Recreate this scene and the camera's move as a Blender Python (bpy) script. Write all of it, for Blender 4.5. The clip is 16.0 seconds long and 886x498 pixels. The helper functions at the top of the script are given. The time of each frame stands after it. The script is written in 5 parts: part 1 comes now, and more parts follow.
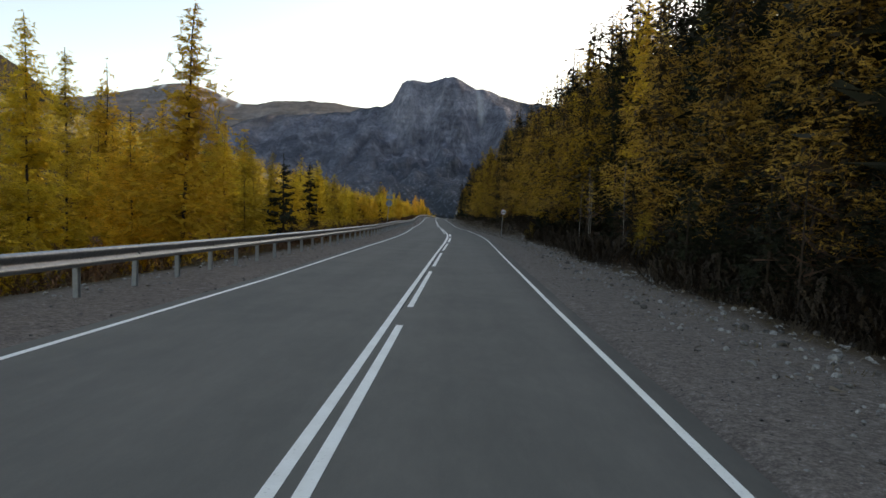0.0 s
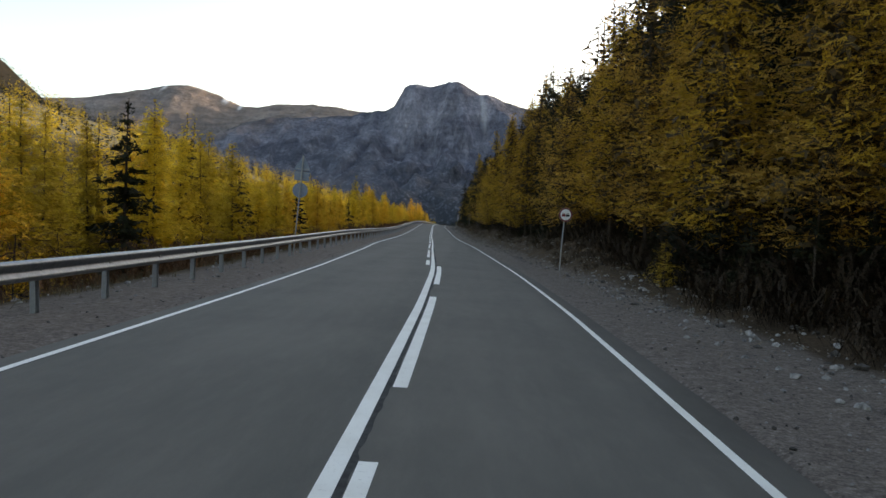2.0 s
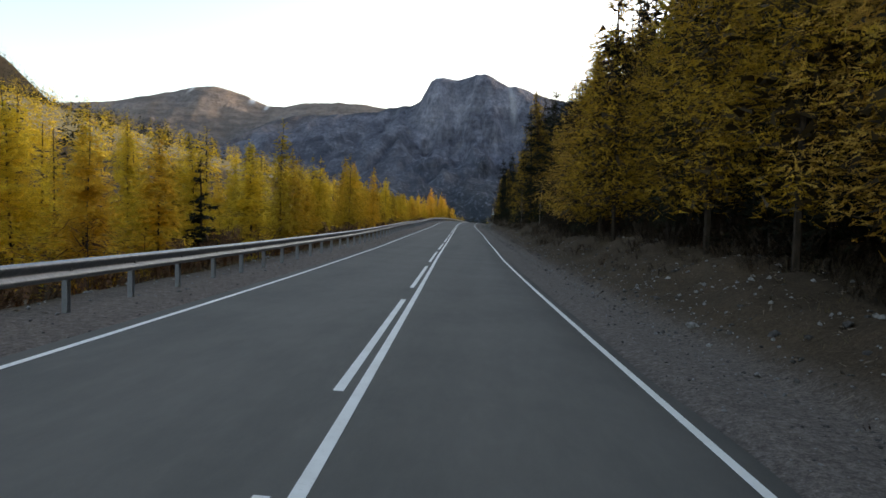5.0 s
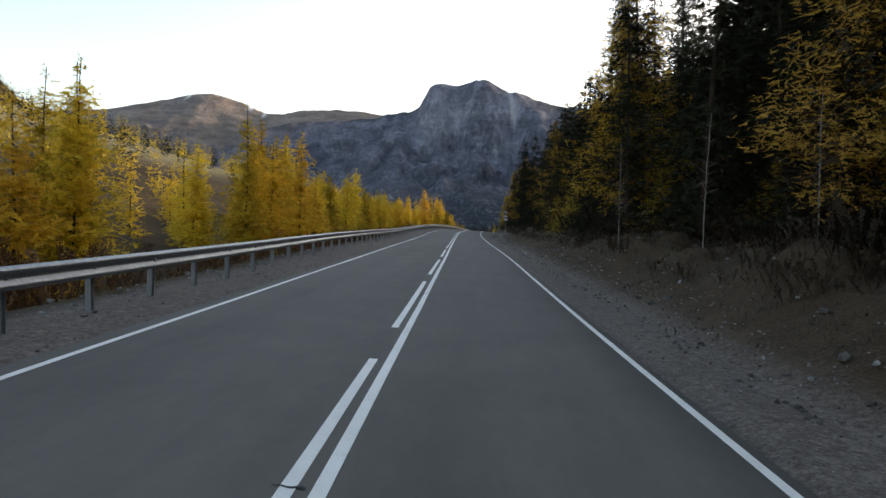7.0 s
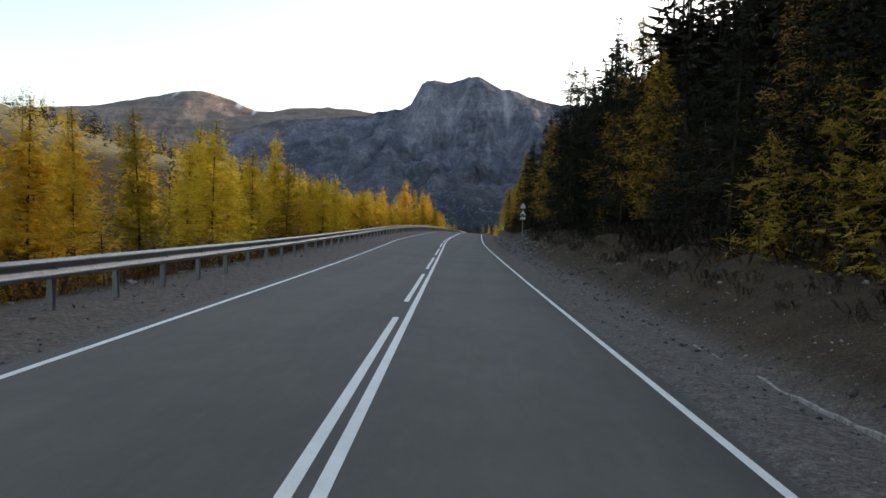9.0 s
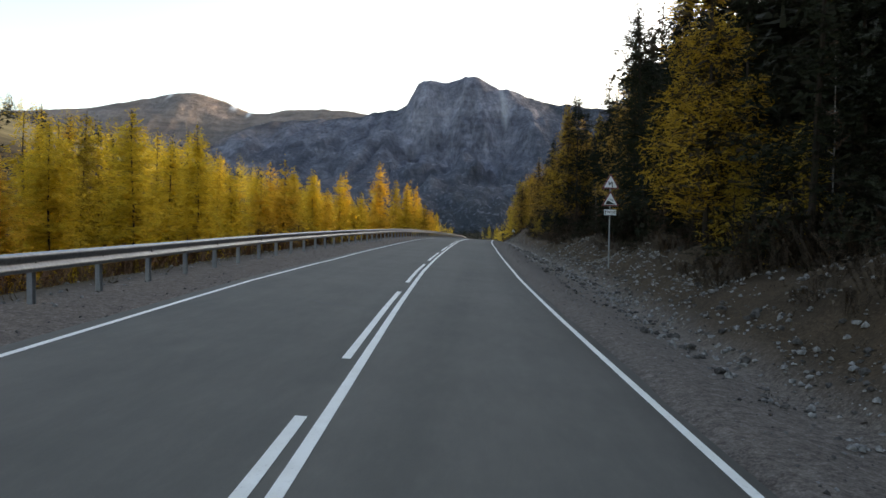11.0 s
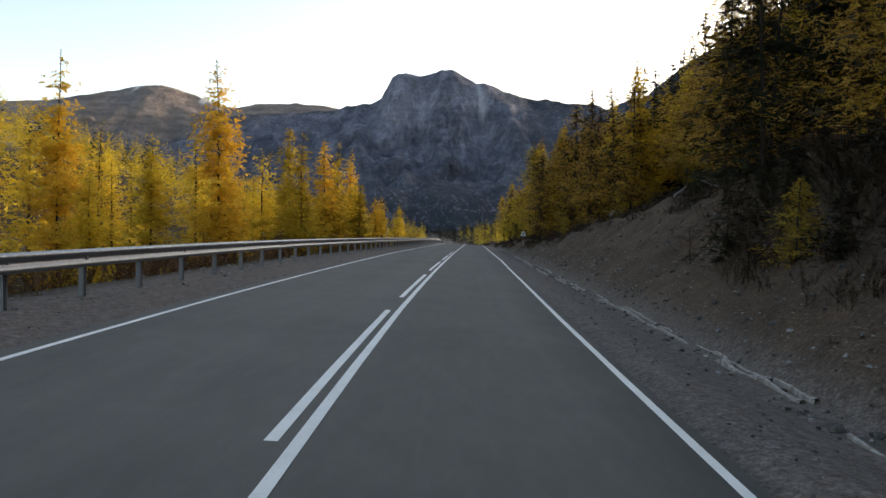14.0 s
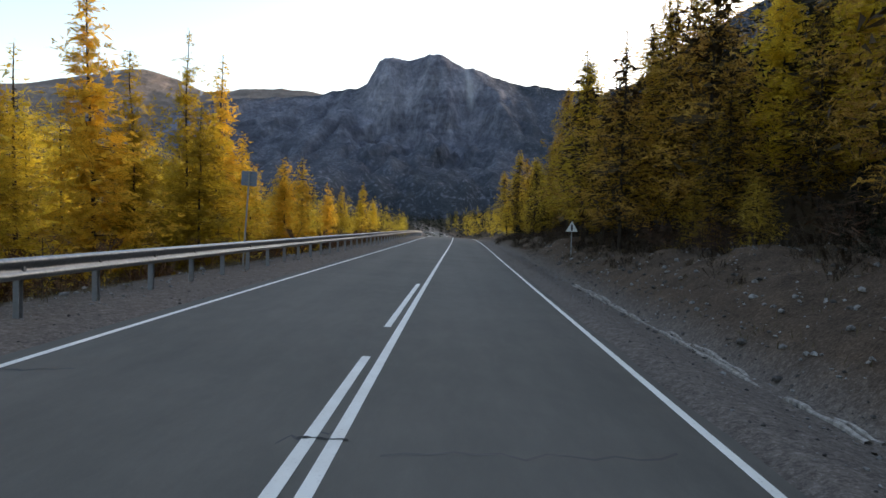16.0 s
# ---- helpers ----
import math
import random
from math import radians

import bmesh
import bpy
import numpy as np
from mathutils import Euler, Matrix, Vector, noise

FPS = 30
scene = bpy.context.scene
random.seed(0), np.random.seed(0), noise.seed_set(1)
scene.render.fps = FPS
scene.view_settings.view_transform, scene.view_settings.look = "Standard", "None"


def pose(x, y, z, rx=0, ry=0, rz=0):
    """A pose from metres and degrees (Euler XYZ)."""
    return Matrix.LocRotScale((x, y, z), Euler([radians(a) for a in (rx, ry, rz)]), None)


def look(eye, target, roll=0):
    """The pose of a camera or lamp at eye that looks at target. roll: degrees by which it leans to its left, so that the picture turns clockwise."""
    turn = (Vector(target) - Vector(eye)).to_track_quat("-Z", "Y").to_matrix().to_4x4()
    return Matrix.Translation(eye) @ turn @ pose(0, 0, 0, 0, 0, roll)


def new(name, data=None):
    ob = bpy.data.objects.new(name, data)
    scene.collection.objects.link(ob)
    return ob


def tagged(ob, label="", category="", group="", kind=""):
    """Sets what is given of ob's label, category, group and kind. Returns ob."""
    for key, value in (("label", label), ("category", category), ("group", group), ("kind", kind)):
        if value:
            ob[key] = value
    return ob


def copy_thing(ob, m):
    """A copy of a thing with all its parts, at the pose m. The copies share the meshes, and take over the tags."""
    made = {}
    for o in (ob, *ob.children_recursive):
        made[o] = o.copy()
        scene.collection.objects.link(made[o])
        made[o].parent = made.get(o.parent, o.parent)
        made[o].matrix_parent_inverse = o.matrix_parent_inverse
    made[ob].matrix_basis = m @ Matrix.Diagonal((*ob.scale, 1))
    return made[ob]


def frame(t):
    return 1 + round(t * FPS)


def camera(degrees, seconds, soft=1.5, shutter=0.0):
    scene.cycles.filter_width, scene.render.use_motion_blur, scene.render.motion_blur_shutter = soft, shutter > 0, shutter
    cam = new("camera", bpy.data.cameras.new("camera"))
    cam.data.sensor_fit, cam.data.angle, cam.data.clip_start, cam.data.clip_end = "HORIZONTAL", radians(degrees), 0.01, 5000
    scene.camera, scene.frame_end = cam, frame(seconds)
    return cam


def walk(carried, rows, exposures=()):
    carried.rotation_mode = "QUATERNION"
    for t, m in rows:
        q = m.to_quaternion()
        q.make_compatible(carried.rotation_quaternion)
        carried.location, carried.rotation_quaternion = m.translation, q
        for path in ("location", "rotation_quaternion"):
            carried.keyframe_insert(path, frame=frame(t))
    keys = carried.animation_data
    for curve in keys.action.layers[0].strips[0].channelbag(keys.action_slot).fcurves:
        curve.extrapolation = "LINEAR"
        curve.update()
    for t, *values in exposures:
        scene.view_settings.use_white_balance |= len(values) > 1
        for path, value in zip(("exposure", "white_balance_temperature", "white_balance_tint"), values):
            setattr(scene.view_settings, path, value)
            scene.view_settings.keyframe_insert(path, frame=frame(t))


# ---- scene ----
EXPOSURE, TINT = 1.3, 14
cam = camera(65.4, 16.0, soft=1.5)
ROWS = [  # seconds, place, yaw, pitch, roll
    (0.0, 0.00, 0.00, 1.94, 1.27, -2.59, 1.49),
    (0.5, -0.01, 10.57, 1.95, 1.41, -2.36, 1.87),
    (1.0, -0.05, 21.21, 1.97, 1.53, -2.29, 2.16),
    (1.5, -0.09, 31.90, 2.00, 1.40, -2.22, 2.30),
    (2.0, -0.11, 42.64, 2.05, 1.38, -2.05, 2.31),
    (2.5, -0.16, 53.42, 2.11, 1.66, -1.88, 2.39),
    (3.0, -0.27, 64.24, 2.15, 2.07, -2.01, 2.22),
    (3.5, -0.47, 75.09, 2.18, 2.60, -2.06, 1.79),
    (4.0, -0.76, 85.97, 2.21, 3.04, -1.95, 1.43),
    (4.5, -1.15, 96.86, 2.23, 3.53, -2.17, 1.30),
    (5.0, -1.61, 107.77, 2.21, 3.88, -2.37, 1.28),
    (5.5, -2.12, 118.68, 2.16, 4.02, -2.39, 1.27),
    (6.0, -2.64, 129.61, 2.14, 3.97, -2.18, 1.17),
    (6.5, -3.15, 140.53, 2.17, 3.84, -1.87, 0.99),
    (7.0, -3.64, 151.45, 2.24, 3.87, -1.73, 1.10),
    (7.5, -4.11, 162.36, 2.33, 3.64, -1.56, 1.09),
    (8.0, -4.54, 173.27, 2.47, 3.42, -1.39, 1.08),
    (8.5, -4.95, 184.16, 2.60, 3.35, -1.52, 1.07),
    (9.0, -5.33, 195.02, 2.70, 3.22, -1.77, 1.22),
    (9.5, -5.69, 205.87, 2.76, 3.13, -1.91, 1.31),
    (10.0, -6.04, 216.69, 2.81, 3.08, -1.87, 1.33),
    (10.5, -6.38, 227.48, 2.88, 3.07, -1.69, 1.23),
    (11.0, -6.71, 238.23, 2.98, 3.03, -1.56, 0.93),
    (11.5, -7.02, 248.95, 3.07, 2.85, -1.76, 0.49),
    (12.0, -7.29, 259.63, 3.18, 2.59, -1.38, 0.26),
    (12.5, -7.51, 270.26, 3.33, 2.27, -1.37, 0.48),
    (13.0, -7.65, 280.86, 3.45, 1.82, -1.60, 0.66),
    (13.5, -7.71, 291.40, 3.55, 1.29, -1.71, 0.95),
    (14.0, -7.68, 301.89, 3.62, 1.02, -1.75, 1.08),
    (14.5, -7.62, 312.32, 3.68, 0.86, -1.98, 1.11),
    (15.0, -7.53, 322.71, 3.68, 0.63, -2.27, 1.10),
    (15.5, -7.39, 333.03, 3.64, 0.31, -2.48, 1.19),
    (16.0, -7.18, 343.29, 3.57, -0.02, -2.70, 1.28),
]

# white balance and brightness: see the world below
walk(cam, [(t, pose(x, y, z, 90 + p, 0, h) @ pose(0, 0, 0, 0, 0, r)) for t, x, y, z, h, p, r in ROWS], exposures=[(t, EXPOSURE + e, k, TINT) for t, e, k in ((0.0, -0.03, 8600), (0.5, 0.03, 8600), (2.0, 0.18, 8550), (3.2, 0.15, 8300), (4.0, 0.12, 8150), (6.4, 0.18, 8450), (7.4, 0.17, 8100), (8.5, 0.13, 8100), (11.0, 0.3, 8300), (11.6, 0.28, 8300), (12.6, 0.1, 8200), (14.5, 0.03, 8050), (15.5, 0.09, 7700), (16.0, 0.1, 7600))])

# ---- light: low sun behind the wooded slope on the right, pale sky ----
SUN_ELEV, SUN_AZ = radians(14.5), radians(44.0)  # azimuth to the right of straight ahead
world = bpy.data.worlds.new("sky")
scene.world = world
world.use_nodes = True
wn, wl = world.node_tree.nodes, world.node_tree.links
sky = wn.new("ShaderNodeTexSky")
sky.sky_type, sky.sun_disc = "NISHITA", False
sky.sun_elevation, sky.sun_rotation = SUN_ELEV, SUN_AZ
sky.air_density, sky.dust_density, sky.ozone_density = 1.0, 1.0, 1.2
wl.new(sky.outputs[0], wn["Background"].inputs[0])
wn["Background"].inputs[1].default_value = 0.15
sun = new("sun", bpy.data.lights.new("sun", "SUN"))
sun.data.energy, sun.data.angle, sun.data.color = 1.6, radians(4.0), (1.0, 0.92, 0.84)
SUN_DIR = Vector((math.sin(SUN_AZ) * math.cos(SUN_ELEV), math.cos(SUN_AZ) * math.cos(SUN_ELEV), math.sin(SUN_ELEV)))
sun.matrix_world = look(SUN_DIR * 100, (0, 0, 0))


# ---- material tools ----
def material(name, base, rough=0.8, metal=0.0, spec=0.3):
    m = bpy.data.materials.new(name)
    m.use_nodes = True
    b = m.node_tree.nodes["Principled BSDF"]
    b.inputs["Base Color"].default_value = (*base, 1)
    b.inputs["Roughness"].default_value = rough
    b.inputs["Metallic"].default_value = metal
    b.inputs["Specular IOR Level"].default_value = spec
    return m, m.node_tree.nodes, m.node_tree.links, b


def coords(n, l, scale=(1, 1, 1), kind="Object"):
    c, mp = n.new("ShaderNodeTexCoord"), n.new("ShaderNodeMapping")
    mp.inputs["Scale"].default_value = scale
    l.new(c.outputs[kind], mp.inputs[0])
    return mp.outputs[0]


def noise_tex(n, l, vec, scale, detail=4.0, rough=0.6):
    t = n.new("ShaderNodeTexNoise")
    t.inputs["Scale"].default_value, t.inputs["Detail"].default_value, t.inputs["Roughness"].default_value = scale, detail, rough
    if vec is not None:
        l.new(vec, t.inputs["Vector"])
    return t.outputs[0]


def ramp(n, l, fac, stops):
    r = n.new("ShaderNodeValToRGB")
    while len(r.color_ramp.elements) < len(stops):
        r.color_ramp.elements.new(0.5)
    for e, (p, c) in zip(r.color_ramp.elements, stops):
        e.position, e.color = p, (*c, 1)
    l.new(fac, r.inputs[0])
    return r.outputs[0]


def mix(n, l, fac, a, b, kind="MIX"):
    x = n.new("ShaderNodeMix")
    x.data_type, x.blend_type = "RGBA", kind
    for sock, v in ((x.inputs[0], fac), (x.inputs[6], a), (x.inputs[7], b)):
        if isinstance(v, (int, float)):
            sock.default_value = v
        elif isinstance(v, tuple):
            sock.default_value = (*v, 1)
        else:
            l.new(v, sock)
    return x.outputs[2]


def bump(n, l, b, height, strength, distance):
    x = n.new("ShaderNodeBump")
    x.inputs["Strength"].default_value, x.inputs["Distance"].default_value = strength, distance
    l.new(height, x.inputs["Height"])
    l.new(x.outputs[0], b.inputs["Normal"])


def asphalt_material():
    m, n, l, b = material("asphalt", (0.12, 0.109, 0.0938), 0.85, spec=0.25)
    v = coords(n, l)
    along = coords(n, l, (1, 0.03, 1))
    grain = noise_tex(n, l, v, 90, 3, 0.7)
    patches = noise_tex(n, l, v, 0.35, 4, 0.6)
    tracks = noise_tex(n, l, along, 0.9, 2, 0.5)
    c = ramp(n, l, grain, [(0.3, (0.0896, 0.0835, 0.0726)), (0.7, (0.17, 0.157, 0.135))])
    c = mix(n, l, 0.55, c, ramp(n, l, patches, [(0.35, (0.091, 0.087, 0.0767)), (0.65, (0.158, 0.146, 0.126))]))
    c = mix(n, l, 0.35, c, ramp(n, l, tracks, [(0.35, (0.095, 0.0901, 0.0795)), (0.65, (0.168, 0.155, 0.133))]))
    c = mix(n, l, 0.12, c, ramp(n, l, noise_tex(n, l, coords(n, l, (1, 0.25, 1)), 4.5, 6, 0.75), [(0.36, (0.062, 0.06, 0.054)), (0.5, (0.12, 0.113, 0.098)), (0.64, (0.2, 0.186, 0.162))]))
    l.new(c, b.inputs["Base Color"])
    bump(n, l, b, grain, 0.35, 0.006)
    return m


def paint_material():
    m, n, l, b = material("road_paint", (0.89, 0.87, 0.82), 0.6)
    v = coords(n, l)
    worn = noise_tex(n, l, v, 30, 5, 0.75)
    dirt = noise_tex(n, l, v, 1.7, 4, 0.6)
    c = ramp(n, l, worn, [(0.3, (0.5, 0.47, 0.43)), (0.42, (0.89, 0.87, 0.8))])
    c = mix(n, l, 0.3, c, ramp(n, l, dirt, [(0.35, (0.62, 0.58, 0.52)), (0.6, (0.89, 0.87, 0.82))]))
    l.new(c, b.inputs["Base Color"])
    bump(n, l, b, worn, 0.2, 0.004)
    return m


def ground_material():
    """Gravel verge near the road, brown earth, litter and dry grass beyond it; the mesh carries how much of each."""
    m, n, l, b = material("verge_and_forest_floor", (0.132, 0.119, 0.106), 0.95, spec=0.1)
    v = coords(n, l)
    a = n.new("ShaderNodeAttribute")
    a.attribute_name = "cover"
    sep = n.new("ShaderNodeSeparateColor")
    l.new(a.outputs["Color"], sep.inputs[0])
    vor = n.new("ShaderNodeTexVoronoi")
    vor.inputs["Scale"].default_value = 48
    l.new(v, vor.inputs["Vector"])
    hue = n.new("ShaderNodeSeparateColor")
    l.new(vor.outputs["Color"], hue.inputs[0])
    fine = noise_tex(n, l, v, 26, 5, 0.7)
    mid = noise_tex(n, l, v, 1.6, 5, 0.65)
    broad = noise_tex(n, l, v, 0.18, 4, 0.6)
    stones = ramp(n, l, hue.outputs[0], [(0.0, (0.1035, 0.0815, 0.0663)), (0.5, (0.1729, 0.138, 0.1123)), (0.86, (0.2318, 0.1844, 0.1501)), (1.0, (0.5443, 0.4326, 0.3488))])
    dust = ramp(n, l, mid, [(0.3, (0.1121, 0.0864, 0.07)), (0.7, (0.2157, 0.1669, 0.135))])
    gravel = mix(n, l, 0.55, stones, dust)
    mottle = noise_tex(n, l, v, 13, 4, 0.75)
    lumps = noise_tex(n, l, v, 5.5, 7, 0.78)
    gravel = mix(n, l, 0.16, gravel, ramp(n, l, fine, [(0.4, (0.0408, 0.0351, 0.0314)), (0.52, (0.1558, 0.136, 0.122)), (0.65, (0.4892, 0.4326, 0.3899))]))
    gravel = mix(n, l, 0.32, gravel, ramp(n, l, lumps, [(0.38, (0.05, 0.043, 0.038)), (0.5, (0.15, 0.13, 0.115)), (0.62, (0.42, 0.37, 0.33))]))
    gravel = mix(n, l, 0.3, gravel, ramp(n, l, mottle, [(0.38, (0.0544, 0.0464, 0.042)), (0.52, (0.1777, 0.1524, 0.1372)), (0.66, (0.4075, 0.3584, 0.3218))]))
    soil = ramp(n, l, fine, [(0.3, (0.0501, 0.0336, 0.0226)), (0.55, (0.1111, 0.0759, 0.0532)), (0.8, (0.2239, 0.1574, 0.114))])
    soil = mix(n, l, 0.45, soil, ramp(n, l, mid, [(0.3, (0.0594, 0.04, 0.0286)), (0.7, (0.168, 0.1182, 0.0842))]))
    soil = mix(n, l, 0.35, soil, ramp(n, l, mottle, [(0.38, (0.0265, 0.0187, 0.0143)), (0.52, (0.1071, 0.0782, 0.0594)), (0.66, (0.2482, 0.1867, 0.1446))]))
    soil = mix(n, l, 0.55, soil, ramp(n, l, noise_tex(n, l, v, 0.7, 5, 0.7), [(0.36, (0.55, 0.53, 0.5)), (0.5, (1.0, 0.98, 0.93)), (0.64, (1.5, 1.4, 1.25))]), "MULTIPLY")
    litter = ramp(n, l, fine, [(0.3, (0.0164, 0.0127, 0.00792)), (0.55, (0.041, 0.0293, 0.0158)), (0.8, (0.0899, 0.0636, 0.0317))])
    litter = mix(n, l, 0.5, litter, ramp(n, l, broad, [(0.35, (0.0246, 0.0198, 0.0119)), (0.65, (0.0818, 0.0571, 0.0269))]))
    meadow = ramp(n, l, broad, [(0.3, (0.132, 0.112, 0.0595)), (0.7, (0.264, 0.218, 0.112))])
    c = mix(n, l, sep.outputs[0], litter, soil)
    c = mix(n, l, sep.outputs[1], c, gravel)
    c = mix(n, l, sep.outputs[2], c, meadow)
    l.new(c, b.inputs["Base Color"])
    add = n.new("ShaderNodeMath")
    add.operation = "ADD"
    l.new(lumps, add.inputs[0])
    l.new(fine, add.inputs[1])
    bump(n, l, b, add.outputs[0], 0.6, 0.05)
    return m


def foliage_material(name, dark, light, seed_scale=0.9, translucent=0.28, gaps=0.0, comb=16.0):
    """gaps: the share of a spray that is open between its needles; comb: how many needles' tufts to a metre."""
    m, n, l, b = material(name, light, 0.75, spec=0.12)
    v = coords(n, l)
    info, geo = n.new("ShaderNodeObjectInfo"), n.new("ShaderNodeNewGeometry")
    clump = noise_tex(n, l, v, seed_scale, 3, 0.6)
    c = ramp(n, l, clump, [(0.3, dark), (0.7, light)])
    tone = ramp(n, l, info.outputs["Random"], [(0.0, tuple(x * 0.75 for x in dark)), (0.5, light), (1.0, tuple(min(1, x * 1.15) for x in light))])
    c = mix(n, l, 0.58, c, tone)
    c = mix(n, l, 0.2, c, ramp(n, l, geo.outputs["Random Per Island"], [(0.0, tuple(x * 0.75 for x in dark)), (1.0, tuple(min(1, x * 1.35) for x in light))]))
    l.new(c, b.inputs["Base Color"])
    t, x = n.new("ShaderNodeBsdfTranslucent"), n.new("ShaderNodeMixShader")
    l.new(c, t.inputs[0])
    x.inputs[0].default_value = translucent
    l.new(b.outputs[0], x.inputs[1])
    l.new(t.outputs[0], x.inputs[2])
    out = x.outputs[0]
    if gaps:
        clear, cut = n.new("ShaderNodeBsdfTransparent"), n.new("ShaderNodeMixShader")
        tufts = noise_tex(n, l, v, comb, 2, 0.6)
        l.new(ramp(n, l, tufts, [(0.5 + 0.5 * (gaps - 0.5) - 0.05, (0, 0, 0)), (0.5 + 0.5 * (gaps - 0.5) + 0.05, (1, 1, 1))]), cut.inputs[0])
        l.new(clear.outputs[0], cut.inputs[1])
        l.new(out, cut.inputs[2])
        out = cut.outputs[0]
    l.new(out, n["Material Output"].inputs[0])
    return m


def bark_material(name, dark, light):
    m, n, l, b = material(name, light, 0.9, spec=0.1)
    v = coords(n, l, (1, 1, 0.25))
    t = noise_tex(n, l, v, 9, 5, 0.7)
    l.new(ramp(n, l, t, [(0.35, dark), (0.65, light)]), b.inputs["Base Color"])
    bump(n, l, b, t, 0.6, 0.03)
    return m


def rock_material(name, dark, light, wood, size=1.0):
    """Cliffs streaked by gullies and ledges, with dark forest in patches; the mesh carries wood, dry turf (sunlight in
    its colour) and snow.
    """
    m, n, l, b = material(name, light, 0.95, spec=0.08)
    v = coords(n, l)
    tall = coords(n, l, (1, 0.5, 0.3))
    flat = coords(n, l, (0.35, 0.35, 1.6))
    streak = noise_tex(n, l, tall, 0.022 * size, 9, 0.68)
    ledge = noise_tex(n, l, flat, 0.03 * size, 7, 0.65)
    broad = noise_tex(n, l, v, 0.0045 * size, 6, 0.6)
    speck = noise_tex(n, l, tall, 0.13 * size, 4, 0.7)
    c = ramp(n, l, streak, [(0.38, tuple(0.35 * x for x in dark)), (0.49, tuple(0.8 * x for x in dark)), (0.64, light)])
    c = mix(n, l, 0.3, c, ramp(n, l, ledge, [(0.4, tuple(0.6 * x for x in dark)), (0.62, light)]))
    c = mix(n, l, 0.4, c, ramp(n, l, broad, [(0.38, dark), (0.62, light)]))
    crags = noise_tex(n, l, coords(n, l, (1, 0.6, 0.55)), 0.085 * size, 5, 0.75)
    c = mix(n, l, 0.55, c, ramp(n, l, crags, [(0.36, (0.45, 0.45, 0.48)), (0.5, (0.95, 0.95, 0.95)), (0.66, (1.5, 1.48, 1.45))]), "MULTIPLY")
    at = n.new("ShaderNodeAttribute")
    at.attribute_name = "cover"
    sep = n.new("ShaderNodeSeparateColor")
    l.new(at.outputs["Color"], sep.inputs[0])
    mask = n.new("ShaderNodeMath")
    mask.operation = "MULTIPLY"
    l.new(sep.outputs[0], mask.inputs[0])
    l.new(ramp(n, l, speck, [(0.32, (0.05, 0.05, 0.05)), (0.48, (1, 1, 1))]), mask.inputs[1])
    c = mix(n, l, mask.outputs[0], c, wood)
    # brown turf, brightened to paint the low sun on the crest
    turf = ramp(n, l, ledge, [(0.35, (0.16, 0.125, 0.105)), (0.65, (0.36, 0.27, 0.215))])
    c = mix(n, l, sep.outputs[1], c, mix(n, l, mask.outputs[0], turf, wood))
    c = mix(n, l, sep.outputs[2], c, (0.8, 0.82, 0.85))
    l.new(c, b.inputs["Base Color"])
    add = n.new("ShaderNodeMath")
    add.operation = "ADD"
    l.new(streak, add.inputs[0])
    l.new(ledge, add.inputs[1])
    bump(n, l, b, add.outputs[0], 1.0, 16 / size)
    return m


def steel_material():
    m, n, l, b = material("galvanised_steel", (0.33, 0.345, 0.36), 0.42, 0.8, 0.5)
    v = coords(n, l)
    t = noise_tex(n, l, v, 11.0, 6, 0.7)
    l.new(ramp(n, l, t, [(0.3, (0.18, 0.188, 0.196)), (0.7, (0.29, 0.3, 0.31))]), b.inputs["Base Color"])
    l.new(ramp(n, l, t, [(0.3, (0.46, 0.46, 0.46)), (0.7, (0.34, 0.34, 0.34))]), b.inputs["Roughness"])
    return m


def plain(name, base, rough=0.5, metal=0.0, wear=0.25):
    m, n, l, b = material(name, base, rough, metal)
    t = noise_tex(n, l, coords(n, l), 14, 5, 0.7)
    l.new(ramp(n, l, t, [(0.3, tuple(x * (1 - wear) for x in base)), (0.65, base)]), b.inputs["Base Color"])
    return m


ASPHALT, PAINT, GROUND, STEEL = asphalt_material(), paint_material(), ground_material(), steel_material()
GOLD = foliage_material("gold_larch_needles", (0.64, 0.405, 0.032), (0.9, 0.605, 0.062), translucent=0.5, gaps=0.4)
AMBER = foliage_material("amber_larch_needles", (0.62, 0.345, 0.03), (0.92, 0.535, 0.056), translucent=0.42, gaps=0.4)
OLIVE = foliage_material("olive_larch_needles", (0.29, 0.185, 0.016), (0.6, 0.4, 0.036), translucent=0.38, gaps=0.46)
FINE_GOLD = foliage_material("gold_larch_sprays", (0.6, 0.37, 0.03), (0.86, 0.56, 0.06), translucent=0.4, gaps=0.44, comb=30)
FINE_AMBER = foliage_material("amber_larch_sprays", (0.38, 0.2, 0.022), (0.68, 0.37, 0.045), translucent=0.4, gaps=0.44, comb=30)
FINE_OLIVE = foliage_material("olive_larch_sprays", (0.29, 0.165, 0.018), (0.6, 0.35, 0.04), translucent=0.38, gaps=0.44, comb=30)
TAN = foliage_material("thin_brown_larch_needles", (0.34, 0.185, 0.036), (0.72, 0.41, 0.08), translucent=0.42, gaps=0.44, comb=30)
# spruce green taken down to near black, with the wood's deep shade in it
SHADE_GREEN = foliage_material("dense_shade_dark_spruce_needles", (0.01, 0.0092, 0.006), (0.029, 0.026, 0.013), translucent=0.1)
YOUNG = foliage_material("young_larch_needles", (0.27, 0.17, 0.022), (0.56, 0.37, 0.05), translucent=0.35, gaps=0.42, comb=34)
# both spruce greens below are darkened too, to carry forest shade
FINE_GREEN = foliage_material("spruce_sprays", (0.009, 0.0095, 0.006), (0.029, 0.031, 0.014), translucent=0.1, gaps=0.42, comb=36)
